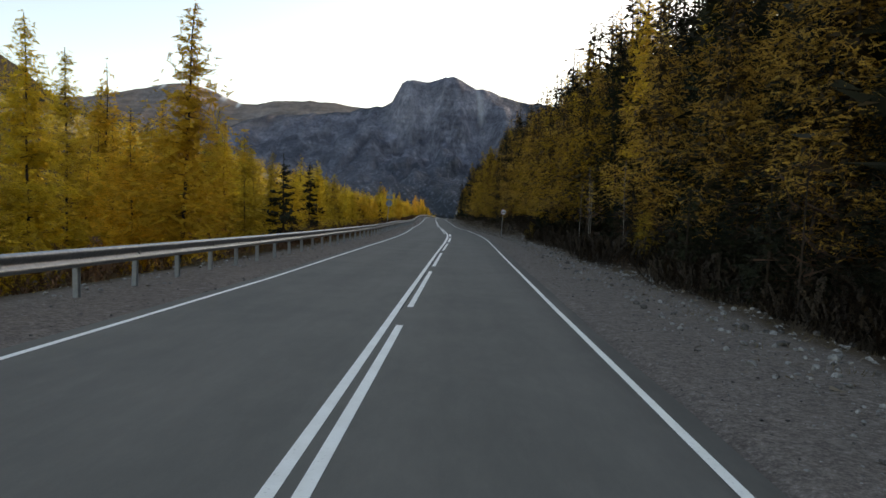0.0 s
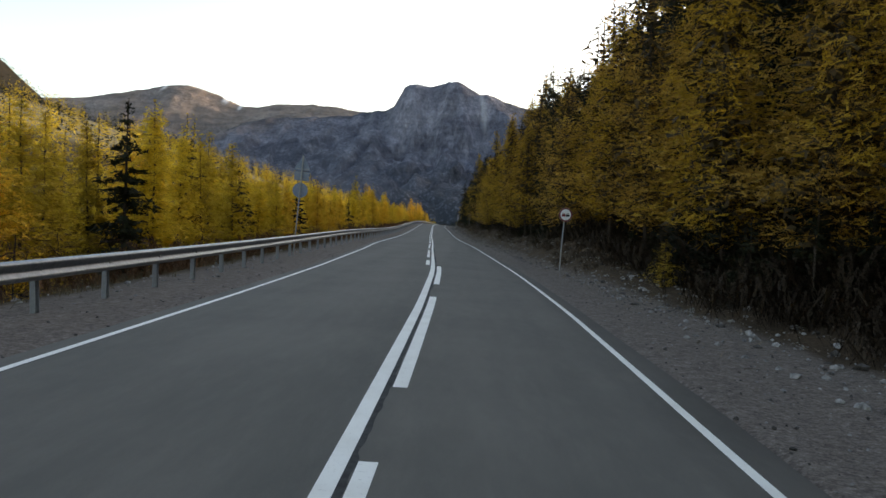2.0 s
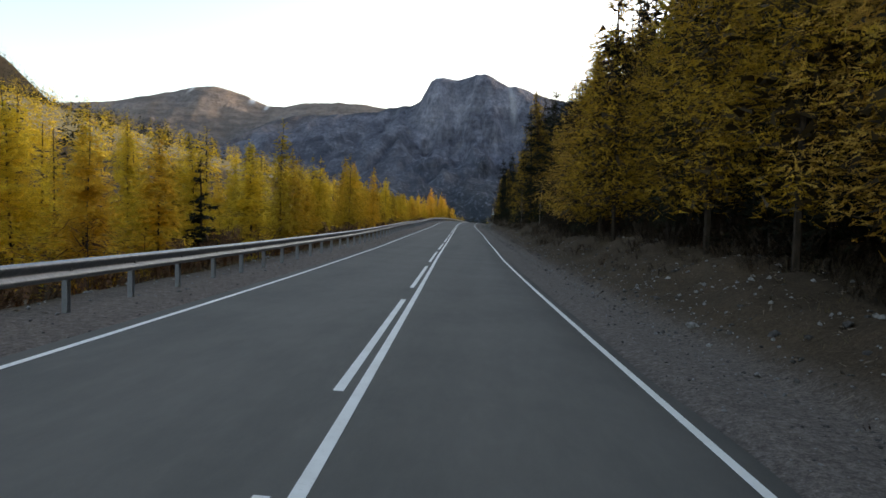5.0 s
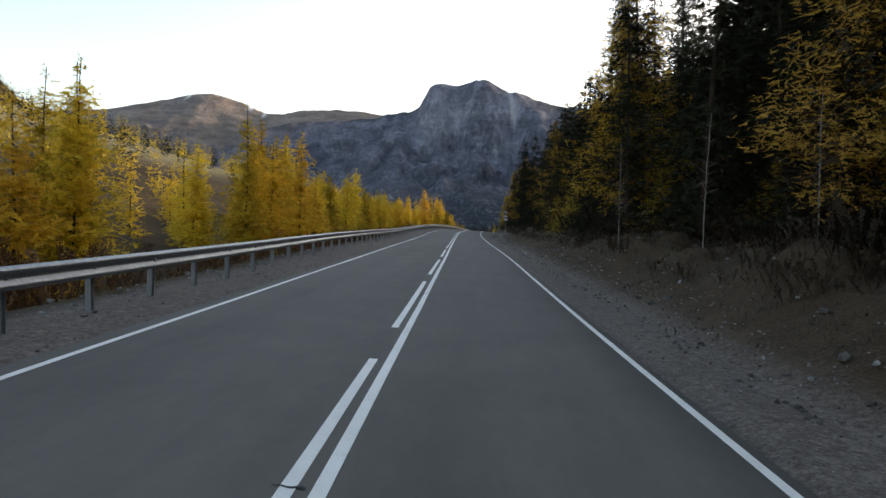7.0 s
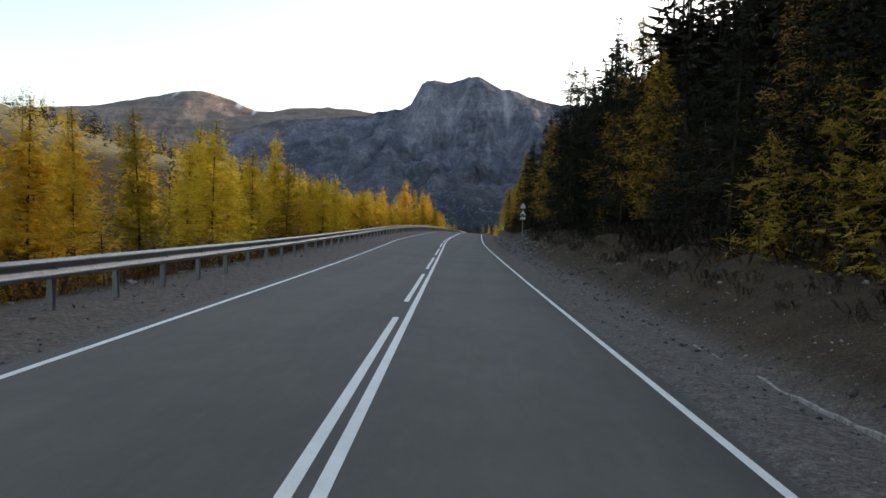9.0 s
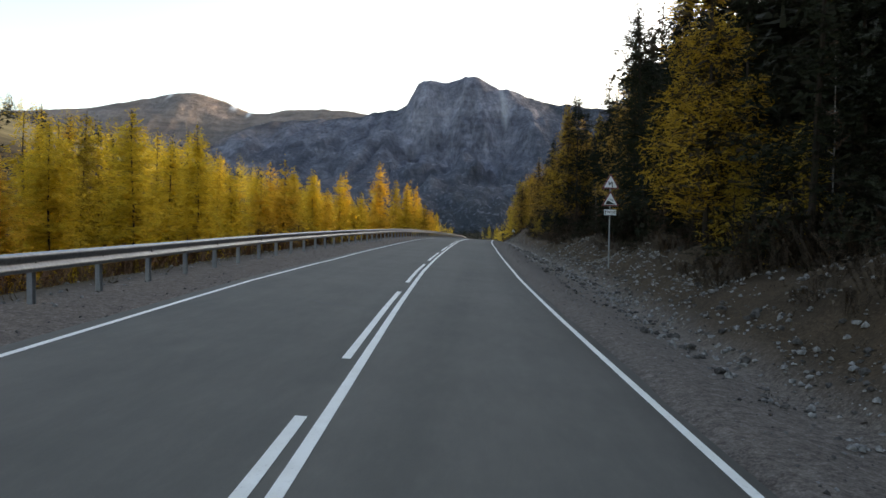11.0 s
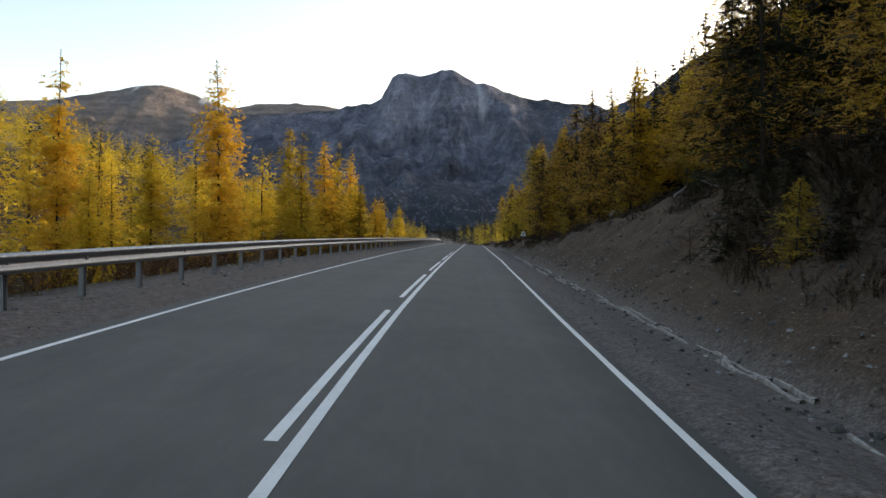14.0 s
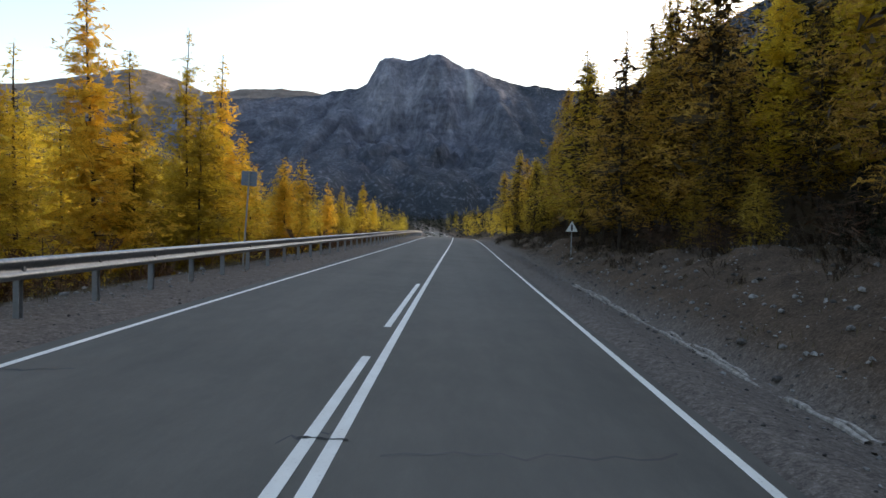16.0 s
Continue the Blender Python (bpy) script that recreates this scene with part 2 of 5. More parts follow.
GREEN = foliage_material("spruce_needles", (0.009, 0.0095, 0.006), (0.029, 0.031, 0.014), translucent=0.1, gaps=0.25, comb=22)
FAR_GOLD = foliage_material("far_gold_larches", (0.5, 0.33, 0.03), (0.76, 0.54, 0.06), translucent=0.42, gaps=0.42, comb=4)
FAR_OLIVE = foliage_material("far_olive_larches", (0.25, 0.18, 0.022), (0.52, 0.38, 0.05), translucent=0.35, gaps=0.42, comb=4)
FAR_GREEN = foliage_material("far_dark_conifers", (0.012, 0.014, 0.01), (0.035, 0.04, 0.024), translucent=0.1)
# dark brown that paints the shaded inside of the larch crowns
SHADE_TWIG = foliage_material("shade_brown_inner_twigs", (0.03, 0.02, 0.01), (0.1, 0.066, 0.03), translucent=0.1)
TWIG = foliage_material("bare_red_brown_twigs", (0.05, 0.028, 0.018), (0.13, 0.07, 0.042), translucent=0.1)
HEATH = foliage_material("dark_heath_twigs", (0.022, 0.016, 0.011), (0.1, 0.07, 0.045), translucent=0.15, gaps=0.5, comb=45)
THICKET = foliage_material("red_brown_thicket_twigs", (0.05, 0.026, 0.014), (0.17, 0.085, 0.04), translucent=0.2, gaps=0.5, comb=20)
# near-black twigs: the shade under the crowns is put into this colour
SHADE_DARK_TWIG = foliage_material("shade_coloured_thicket_twigs", (0.011, 0.008, 0.0055), (0.05, 0.034, 0.021), translucent=0.1, gaps=0.4, comb=24)
STRAW = foliage_material("dry_grass_blades", (0.06, 0.046, 0.026), (0.15, 0.115, 0.065), translucent=0.15)
BARK = bark_material("larch_bark", (0.02, 0.015, 0.011), (0.065, 0.048, 0.036))
PALE_BARK = bark_material("pale_stem_bark", (0.11, 0.095, 0.08), (0.36, 0.33, 0.3))
DEAD = bark_material("grey_dead_wood", (0.13, 0.115, 0.1), (0.34, 0.31, 0.28))
STONE = bark_material("pale_rubble_stone", (0.103, 0.0978, 0.092), (0.368, 0.351, 0.333))
CONCRETE = bark_material("weathered_concrete", (0.19, 0.168, 0.148), (0.5, 0.455, 0.405))
LITTER = foliage_material("dead_leaves_and_twigs", (0.03, 0.023, 0.017), (0.23, 0.18, 0.135), translucent=0.1)
WHITE, RED, BLACK = plain("sign_white", (0.784, 0.806, 0.829)), plain("sign_red", (0.19, 0.0134, 0.0202)), plain("sign_black", (0.0168, 0.0168, 0.0202))
POST = plain("weathered_post_steel", (0.3, 0.3, 0.3), 0.75, 0.1)
BLUE_GREY, POLE = plain("sign_back_paint", (0.17, 0.215, 0.28)), plain("grey_pole_paint", (0.3, 0.3, 0.295), 0.6)
SILT = bark_material("grey_brown_silt", (0.08, 0.0696, 0.0576), (0.136, 0.1192, 0.1))
DARK_STONE = bark_material("dark_clods_and_gravel", (0.035, 0.031, 0.028), (0.14, 0.128, 0.118))
# distance haze is mixed into these rock and wood colours as a blue tint
HAZY_CLIFF = rock_material("haze_blue_cliff_rock", (0.0987, 0.106, 0.144), (0.302, 0.311, 0.374), (0.0318, 0.0419, 0.0499))
HAZY_HILL = rock_material("far_ridge", (0.15, 0.146, 0.163), (0.3, 0.276, 0.271), (0.0601, 0.0626, 0.0714), 0.6)


# ---- mesh tools ----
def mesh_object(name, verts, faces, mat, parent=None, smooth=False, label=""):
    me = bpy.data.meshes.new(name)
    me.from_pydata([tuple(v) for v in verts], [], faces)
    me.materials.append(mat)
    if smooth:
        me.polygons.foreach_set("use_smooth", [True] * len(me.polygons))
    me.update()
    ob = new(name, me)
    ob.parent = parent
    return tagged(ob, label)


def triangles_object(name, tri, mat, parent=None, label="", normals=None):
    """tri: an array (n, 3, 3) of loose triangles; normals: one for each, so that a crown shades as one soft mass."""
    tri = np.asarray(tri, np.float32)
    if normals is not None:
        flat = np.cross(tri[:, 1] - tri[:, 0], tri[:, 2] - tri[:, 0])
        turn = (flat * normals).sum(1) < 0
        tri = np.where(turn[:, None, None], tri[:, ::-1], tri)
    n = len(tri)
    me = bpy.data.meshes.new(name)
    me.vertices.add(n * 3)
    me.vertices.foreach_set("co", tri.reshape(-1))
    me.loops.add(n * 3)
    me.loops.foreach_set("vertex_index", np.arange(n * 3, dtype=np.int32))
    me.polygons.add(n)
    me.polygons.foreach_set("loop_start", np.arange(0, n * 3, 3, dtype=np.int32))
    me.update(calc_edges=True)
    if normals is not None:
        me.polygons.foreach_set("use_smooth", [True] * n)
        me.normals_split_custom_set_from_vertices(np.repeat(normals, 3, axis=0).tolist())
    me.materials.append(mat)
    ob = new(name, me)
    ob.parent = parent
    return tagged(ob, label)


def part(name, bm, mat, parent, label=""):
    me = bpy.data.meshes.new(name)
    bm.to_mesh(me)
    bm.free()
    me.materials.append(mat)
    ob = new(name, me)
    ob.parent = parent
    return tagged(ob, label)


def grid_object(name, P, mat, cover=None, smooth=True):
    """P: an array (rows, columns, 3)."""
    r, c = P.shape[:2]
    i = np.arange(r * c).reshape(r, c)
    f = np.stack([i[:-1, :-1], i[:-1, 1:], i[1:, 1:], i[1:, :-1]], -1).reshape(-1, 4)
    ob = mesh_object(name, P.reshape(-1, 3).tolist(), f.tolist(), mat, smooth=smooth)
    if cover is not None:
        a = ob.data.attributes.new("cover", "FLOAT_COLOR", "POINT")
        a.data.foreach_set("color", np.concatenate([cover.reshape(-1, 3), np.ones((r * c, 1))], 1).astype(np.float32).reshape(-1))
    return ob


def box(bm, sx, sy, sz, at=(0, 0, 0), bevel=0.0, m=None):
    g = bmesh.ops.create_cube(bm, size=1, matrix=(m or Matrix()) @ Matrix.Translation(at) @ Matrix.Diagonal((sx, sy, sz, 1)))
    if bevel:
        bmesh.ops.bevel(bm, geom=list({e for v in g["verts"] for e in v.link_edges}), offset=bevel, segments=2, affect="EDGES")


def smoothstep(a, b, x):
    t = np.clip((x - a) / (b - a), 0, 1)
    return t * t * (3 - 2 * t)


def value_noise(x, y, seed=0):
    """Smooth random heights in -1..1 on a unit lattice, for arrays."""
    xi, yi = np.floor(x).astype(np.int64), np.floor(y).astype(np.int64)
    fx, fy = x - xi, y - yi
    fx, fy = fx * fx * (3 - 2 * fx), fy * fy * (3 - 2 * fy)

    def h(a, b):
        k = (a * 374761393 + b * 668265263 + seed * 1442695041) & 0x7FFFFFFF
        k = ((k ^ (k >> 13)) * 1274126177) & 0x7FFFFFFF
        return ((k ^ (k >> 16)) & 0xFFFF) / 32767.5 - 1
    return (h(xi, yi) * (1 - fx) + h(xi + 1, yi) * fx) * (1 - fy) + (h(xi, yi + 1) * (1 - fx) + h(xi + 1, yi + 1) * fx) * fy


def fractal(x, y, octaves=5, gain=0.5, seed=0):
    return sum(gain ** k * value_noise(x * 2 ** k + 17.3 * k, y * 2 ** k - 9.1 * k, seed + k) for k in range(octaves))


# ---- the road's line: built from the drive itself, one height and bank for each metre ahead ----
YS = np.arange(-140.0, 1400.0, 1.0)
_r = np.array(ROWS)


def _line(col, before, after):
    """Values along y, carried on behind the first and past the last row."""
    y = np.concatenate([[-140.0], _r[:, 2], [p[0] for p in after]])
    v = np.concatenate([[before], _r[:, col] if isinstance(col, int) else col, [p[1] for p in after]])
    v = np.interp(YS, y, v)
    k = np.exp(-0.5 * (np.arange(-24, 25) / 9.0) ** 2)
    return np.convolve(np.pad(v, 24, mode="edge"), k / k.sum(), "valid")


_pitch = np.interp(_r[:, 0], [0, 1.5, 3, 16], [2.53, 2.4, 2.16, 2.16])  # how far the camera looks down on the road
_heading = _line(_r[:, 4] - 1.27, 0.0, [(365, -1.65), (400, -1.6), (430, -1.2), (480, -0.4), (600, 3.0), (1400, 5.0)])
_grade = _line(_r[:, 5] + _pitch, 0.0, [(360, -0.75), (430, -0.8), (460, -1.3), (490, -2.2), (540, -2.2), (620, 0.0), (1400, 0.2)])
_bank = _line(_r[:, 6] - 3.44, -2.6, [(370, -2.2), (1400, -2.0)])  # cross fall towards the slope
LINE_X = np.cumsum(-np.tan(np.radians(_heading)))
LINE_Z = np.cumsum(np.tan(np.radians(_grade)))


def _through(drawn, col, drop):
    """The summed line, pulled onto the driven places and carried on smoothly past them."""
    miss = _r[:, col] - drop - np.interp(_r[:, 2], YS, drawn)
    d = np.interp(YS, _r[:, 2], miss)
    k = np.exp(-0.5 * (np.arange(-12, 13) / 4.0) ** 2)
    return drawn + np.convolve(np.pad(d, 12, mode="edge"), k / k.sum(), "valid")


LINE_X, LINE_Z = _through(LINE_X, 1, 0.0), _through(LINE_Z, 3, 1.94)
# where the carriageway's solid line runs beside the drive, and the lanes' widths
SOLID = [(-140, -1.25), (4.5, -1.25), (15.1, -1.19), (25.8, -1.1), (36.5, -1.01), (47.3, -0.87), (58.1, -0.765), (68.9, -0.765), (73.2, -0.83), (79.7, -0.955), (86.2, -1.04), (90.6, -1.095), (140.8, -1.025), (145.1, -1.015), (156, -0.945), (167, -0.88), (178, -0.858), (184.5, -0.847), (188.8, -0.853), (238.5, -1.205), (242.8, -1.23), (253.5, -1.376), (264.2, -1.45), (268.5, -1.42), (274.9, -1.384), (285.5, -1.294), (296, -1.29), (306.5, -1.328), (310.7, -1.326), (317, -1.287), (327.4, -1.16), (337.7, -1.075), (348, -1.02), (385, -1.08), (1400, -1.08)]
LEFT_W = [(-140, 4.06), (8, 4.067), (19, 3.98), (29, 4.086), (40, 4.154), (51, 4.131), (61, 4.155), (72, 4.18), (83, 4.106), (94, 4.21), (149, 3.856), (160, 3.924), (170, 3.902), (181, 3.854), (192, 3.876), (246, 4.23), (257, 4.335), (268, 4.09), (278, 4.107), (289, 4.138), (300, 4.238), (310, 4.102), (320, 4.104), (331, 4.091), (341, 4.101), (351, 4.17), (385, 4.07), (1400, 4.07)]
RIGHT_W = [(-140, 3.43), (6, 3.43), (16, 3.427), (26, 3.443), (37, 3.433), (48, 3.37), (58, 3.4), (69, 3.38), (80, 3.429), (91, 3.484), (146, 3.499), (157, 3.559), (167, 3.5), (178, 3.498), (189, 3.514), (243, 3.553), (254, 3.629), (265, 3.664), (275, 3.653), (286, 3.584), (297, 3.594), (307, 3.568), (317, 3.537), (328, 3.515), (338, 3.493), (348, 3.52), (385, 3.46), (1400, 3.46)]
RAIL_U = [(-140, -7.4), (12, -7.43), (55, -7.3), (65, -7.3), (88, -7.5), (120, -7.1), (151, -6.6), (173, -6.65), (186, -6.9), (220, -7.5), (263, -8.0), (294, -7.75), (314, -7.7), (334, -7.45), (346, -7.2), (400, -7.2), (1400, -7.2)]

RAIL_LIFT = [(-140, 0.11), (11, 0.11), (60, -0.01), (86, -0.03), (120, 0.02), (161, 0.075), (249, 0.07), (280, 0.13), (303, 0.17), (335, 0.14), (354, 0.12), (480, 0.08), (700, 0.0)]  # the river-side verge stands above the carriageway's plane


def curve_at(table, y):
    return np.interp(y, [p[0] for p in table], [p[1] for p in table])


def cx(y):
    return np.interp(y, YS, LINE_X)


def cz(y):
    return np.interp(y, YS, LINE_Z)


def bank_at(y):
    return np.tan(np.radians(np.interp(y, YS, _bank)))


def road_point(y, u, up=0.0):
    """u: metres right of the drive's line."""
    y, u = np.asarray(y, float), np.asarray(u, float)
    return np.stack(np.broadcast_arrays(cx(y) + u, y, cz(y) + bank_at(y) * u + up), -1)


def right_edge(y):
    return curve_at(SOLID, y) + curve_at(RIGHT_W, y)


def left_edge(y):
    return curve_at(SOLID, y) - curve_at(LEFT_W, y)


def rail_u(y):
    return curve_at(RAIL_U, y)


# how the right-hand side lies: where the bank starts, how steep and how high it is cut
TOE = [(-140, 6.5), (55, 6.2), (75, 5.2), (88, 4.75), (110, 4.65), (165, 4.55), (200, 4.6), (250, 4.65), (259, 5.2), (266, 5.75), (278, 5.75), (300, 5.55), (306, 5.1), (345, 5.0), (390, 5.0), (1400, 6.0)]
CUT_H = [(-140, -0.7), (50, -0.6), (70, 0.3), (85, 1.1), (110, 1.2), (140, 1.3), (165, 1.4), (200, 1.4), (235, 1.25), (265, 1.4), (290, 1.3), (305, 1.5), (314, 2.4), (322, 3.9), (332, 4.3), (346, 3.0), (357, 1.7), (368, 1.2), (390, 0.9), (430, 0.5), (1400, 0.3)]
RISE = [(-140, 0.47), (300, 0.47), (500, 0.47), (1400, 0.42)]


def ground_z(x, y):
    """The lie of the land under everything, for arrays of world x, y."""
    x, y = np.broadcast_arrays(np.asarray(x, float), np.asarray(y, float))
    u = x - cx(y)
    base = cz(y)
    ur, ul, rail = right_edge(y), left_edge(y), rail_u(y)
    flat = base + bank_at(y) * np.clip(u, rail - 1.0, ur + 2.4)
    z = flat - 0.06
    # right: gravel shoulder, shallow ditch, bank and wooded slope
    toe, cut = curve_at(TOE, y), curve_at(CUT_H, y)
    steep = 0.35 + 0.1 * np.clip(cut, 0, 4)
    over = np.clip(u - toe, 0, None)
    bank = np.where(cut > 0, np.minimum(over * steep, cut), cut * smoothstep(0, 3.0, over))
    top = np.where(cut > 0, toe + cut / steep, toe + 3.5)
    slope = np.clip(u - top, 0, None)
    wall = curve_at(RISE, y) * slope * smoothstep(0, 10, slope)
    wall = np.where(wall > 115, 115 + (wall - 115) * 0.25, wall)
    fade = 1 - smoothstep(375, 640, y) * (1 - smoothstep(150, 500, u))
    ditch = -0.22 * smoothstep(225, 275, y) * smoothstep(ur + 1.0, ur + 2.2, u) * (1 - smoothstep(toe - 0.1, toe + 0.5, u))
    z = z + ditch + bank + wall * (0.25 + 0.75 * fade)
    rough = smoothstep(toe, toe + 3, u)
    z = z + smoothstep(toe - 0.3, toe + 0.8, u) * 0.09 * fractal(x * 1.3, y * 0.9, 2, 0.6, 23) + rough * (0.3 * fractal(x * 0.6, y * 0.6, 3, 0.55, 5) + 0.5 * fractal(x * 0.12, y * 0.12, 2, 0.5, 8))
    z = z + 0.035 * smoothstep(ur + 0.4, ur + 2.0, u) * fractal(x * 2.1, y * 2.1, 3, 0.6, 3)
    # left: falls away past the rail, river flat, then a hillside
    d = np.clip(rail - 0.6 - u, 0, None)
    z = z - 1.6 * smoothstep(0, 6.5, d)
    z = z + curve_at(RAIL_LIFT, y) * smoothstep(0.5, 2.6, left_edge(y) - u)
    z = z - 0.05 * smoothstep(0.3, 1.5, left_edge(y) - u) + 0.03 * smoothstep(0.3, 2.0, left_edge(y) - u) * fractal(x * 2.0, y * 2.0, 3, 0.6, 4)
    z = z + smoothstep(2, 8, d) * 0.35 * fractal(x * 0.3, y * 0.3, 3, 0.5, 11)
    away = 1 - smoothstep(480, 800, y - 0.9 * np.clip(d - 150, 0, None))
    far = np.clip(d - 17, 0, None)
    climb = 0.29 * far * smoothstep(0, 42, far)
    climb = climb + 0.32 * np.clip(far - 370, 0, None)
    climb = np.where(climb > 190, 190 + (climb - 190) * 0.2, climb)
    z = z + climb * away * smoothstep(40, 190, y + 0.35 * d)
    return z


# ---- ground sheet, to the horizon ----
def spread(parts):
    return np.unique(np.concatenate([np.arange(a, b, s) for a, b, s in parts] + [[parts[-1][1]]]).round(4))


gy = spread([(-140, -20, 8), (-20, 420, 1.05), (420, 620, 4), (620, 1000, 16), (1000, 5000, 200)])
gu = spread([(-3600, -900, 150), (-900, -300, 30), (-300, -60, 8), (-60, -16, 2.0), (-16, -9, 0.6), (-9, 2.0, 1.0), (2.0, 12, 0.3), (12, 30, 1.0), (30, 80, 4), (80, 300, 16), (300, 900, 60), (900, 3600, 300)])
U, Y = np.meshgrid(gu, gy)
X = cx(np.clip(Y, -140, 1399)) * (1 - smoothstep(400, 1200, np.abs(U))) + U
Z = ground_z(X, Y)
ue = X - cx(Y)
under = (ue > left_edge(Y) - 0.5) & (ue < right_edge(Y) + 0.5)
Z = np.where(under, Z - 0.12, Z)
gravel = smoothstep(rail_u(Y) - 1.5, rail_u(Y) - 0.4, ue) * (1 - smoothstep(curve_at(TOE, Y) - 0.2, curve_at(TOE, Y) + 0.7, ue))
bare = curve_at(TOE, Y) + 2.1 * np.clip(curve_at(CUT_H, Y), 0.3, 4)
soil = smoothstep(curve_at(TOE, Y) - 0.5, curve_at(TOE, Y) + 0.2, ue) * (1 - smoothstep(bare + 0.8, bare + 3.2, ue))
soil = soil * (0.5 + 0.5 * smoothstep(292, 312, Y))  # the fresh cut is bare; before it half the soil gives way to darker litter
meadow = smoothstep(165, 230, Y) * smoothstep(70, 110, -ue) * (1 - smoothstep(190, 260, -ue))
ground = grid_object("ground", np.stack([X, Y, Z], -1), GROUND, np.stack([soil, gravel, meadow], -1))
tagged(ground, "grey gravel verges and brown earth floor of the valley", "ground", kind="structure")


# ---- road and its markings ----
def strip(name, ys, u0, u1, up, mat, parent=None, label="", cols=2, thick=0.0):
    ys = np.asarray(ys, float)
    us = np.linspace(0, 1, cols)
    P = np.stack([road_point(ys, u0(ys) + (u1(ys) - u0(ys)) * f, up) for f in us], 1)
    ob = grid_object(name, P, mat, smooth=False)
    ob.parent = parent
    return tagged(ob, label)


road_y = np.arange(-130, 700, 1.5)
margin = np.interp(road_y, [20, 50, 75, 95, 145], [0.34, 0.42, 0.36, 0.28, 0.2]) + 0.04 * fractal(road_y * 0.5, road_y * 0, 3, 0.6, 13)  # asphalt past the right edge line
P = np.stack([road_point(road_y, left_edge(road_y) - 0.45 + 0.06 * fractal(road_y * 0.8, road_y * 0, 3, 0.6, 2), -0.10)] +
             [road_point(road_y, left_edge(road_y) - 0.34 + (right_edge(road_y) - left_edge(road_y) + 0.34 + margin) * f, 0.0) for f in np.linspace(0, 1, 9)] +
             [road_point(road_y, right_edge(road_y) + margin + 0.08 + 0.06 * fractal(road_y * 0.8, road_y * 0, 3, 0.6, 7), -0.10)], 1)
road = grid_object("road", P, ASPHALT)
tagged(road, "grey asphalt carriageway with white painted lines", "road", kind="structure")


def offset_line(fn, off):
    return lambda y: fn(y) + off


solid = lambda y: curve_at(SOLID, y)
LW = 0.061
half_width = lambda y: np.interp(y, [40, 52, 72, 84], [LW, 0.088, 0.088, LW])  # the solid line is repainted wider for a stretch
for name, fn, label in (("edge_line", right_edge, "white right edge line"), ("edge_line", left_edge, "white left edge line")):
    strip(name, np.arange(-130, 690, 1.5), offset_line(fn, -0.054), offset_line(fn, 0.054), 0.006, PAINT, road, label)
strip("centre_line", np.arange(-130, 690, 1.5), lambda y: solid(y) - half_width(y), lambda y: solid(y) + half_width(y), 0.006, PAINT, road, "solid white centre line")
dashes = [(k * 12.0 + 2.45 + 1.05 * (k == 5), k * 12.0 + 12.0, 0.235 + 0.02 * (k > 3)) for k in range(-8, 6)]
dashes += [(72.55, 76.0, -0.24)] + [(e - 9.2, e, -0.236) for e in np.interp(np.arange(1, 25), [1, 6, 14, 22, 24], [88.0, 148.8, 244.75, 340.9, 364.9])]
for a, b, off in dashes:
    strip("dash", np.linspace(a, b, 7), lambda y: solid(y) + off - half_width(y), lambda y: solid(y) + off + half_width(y), 0.006, PAINT, road)


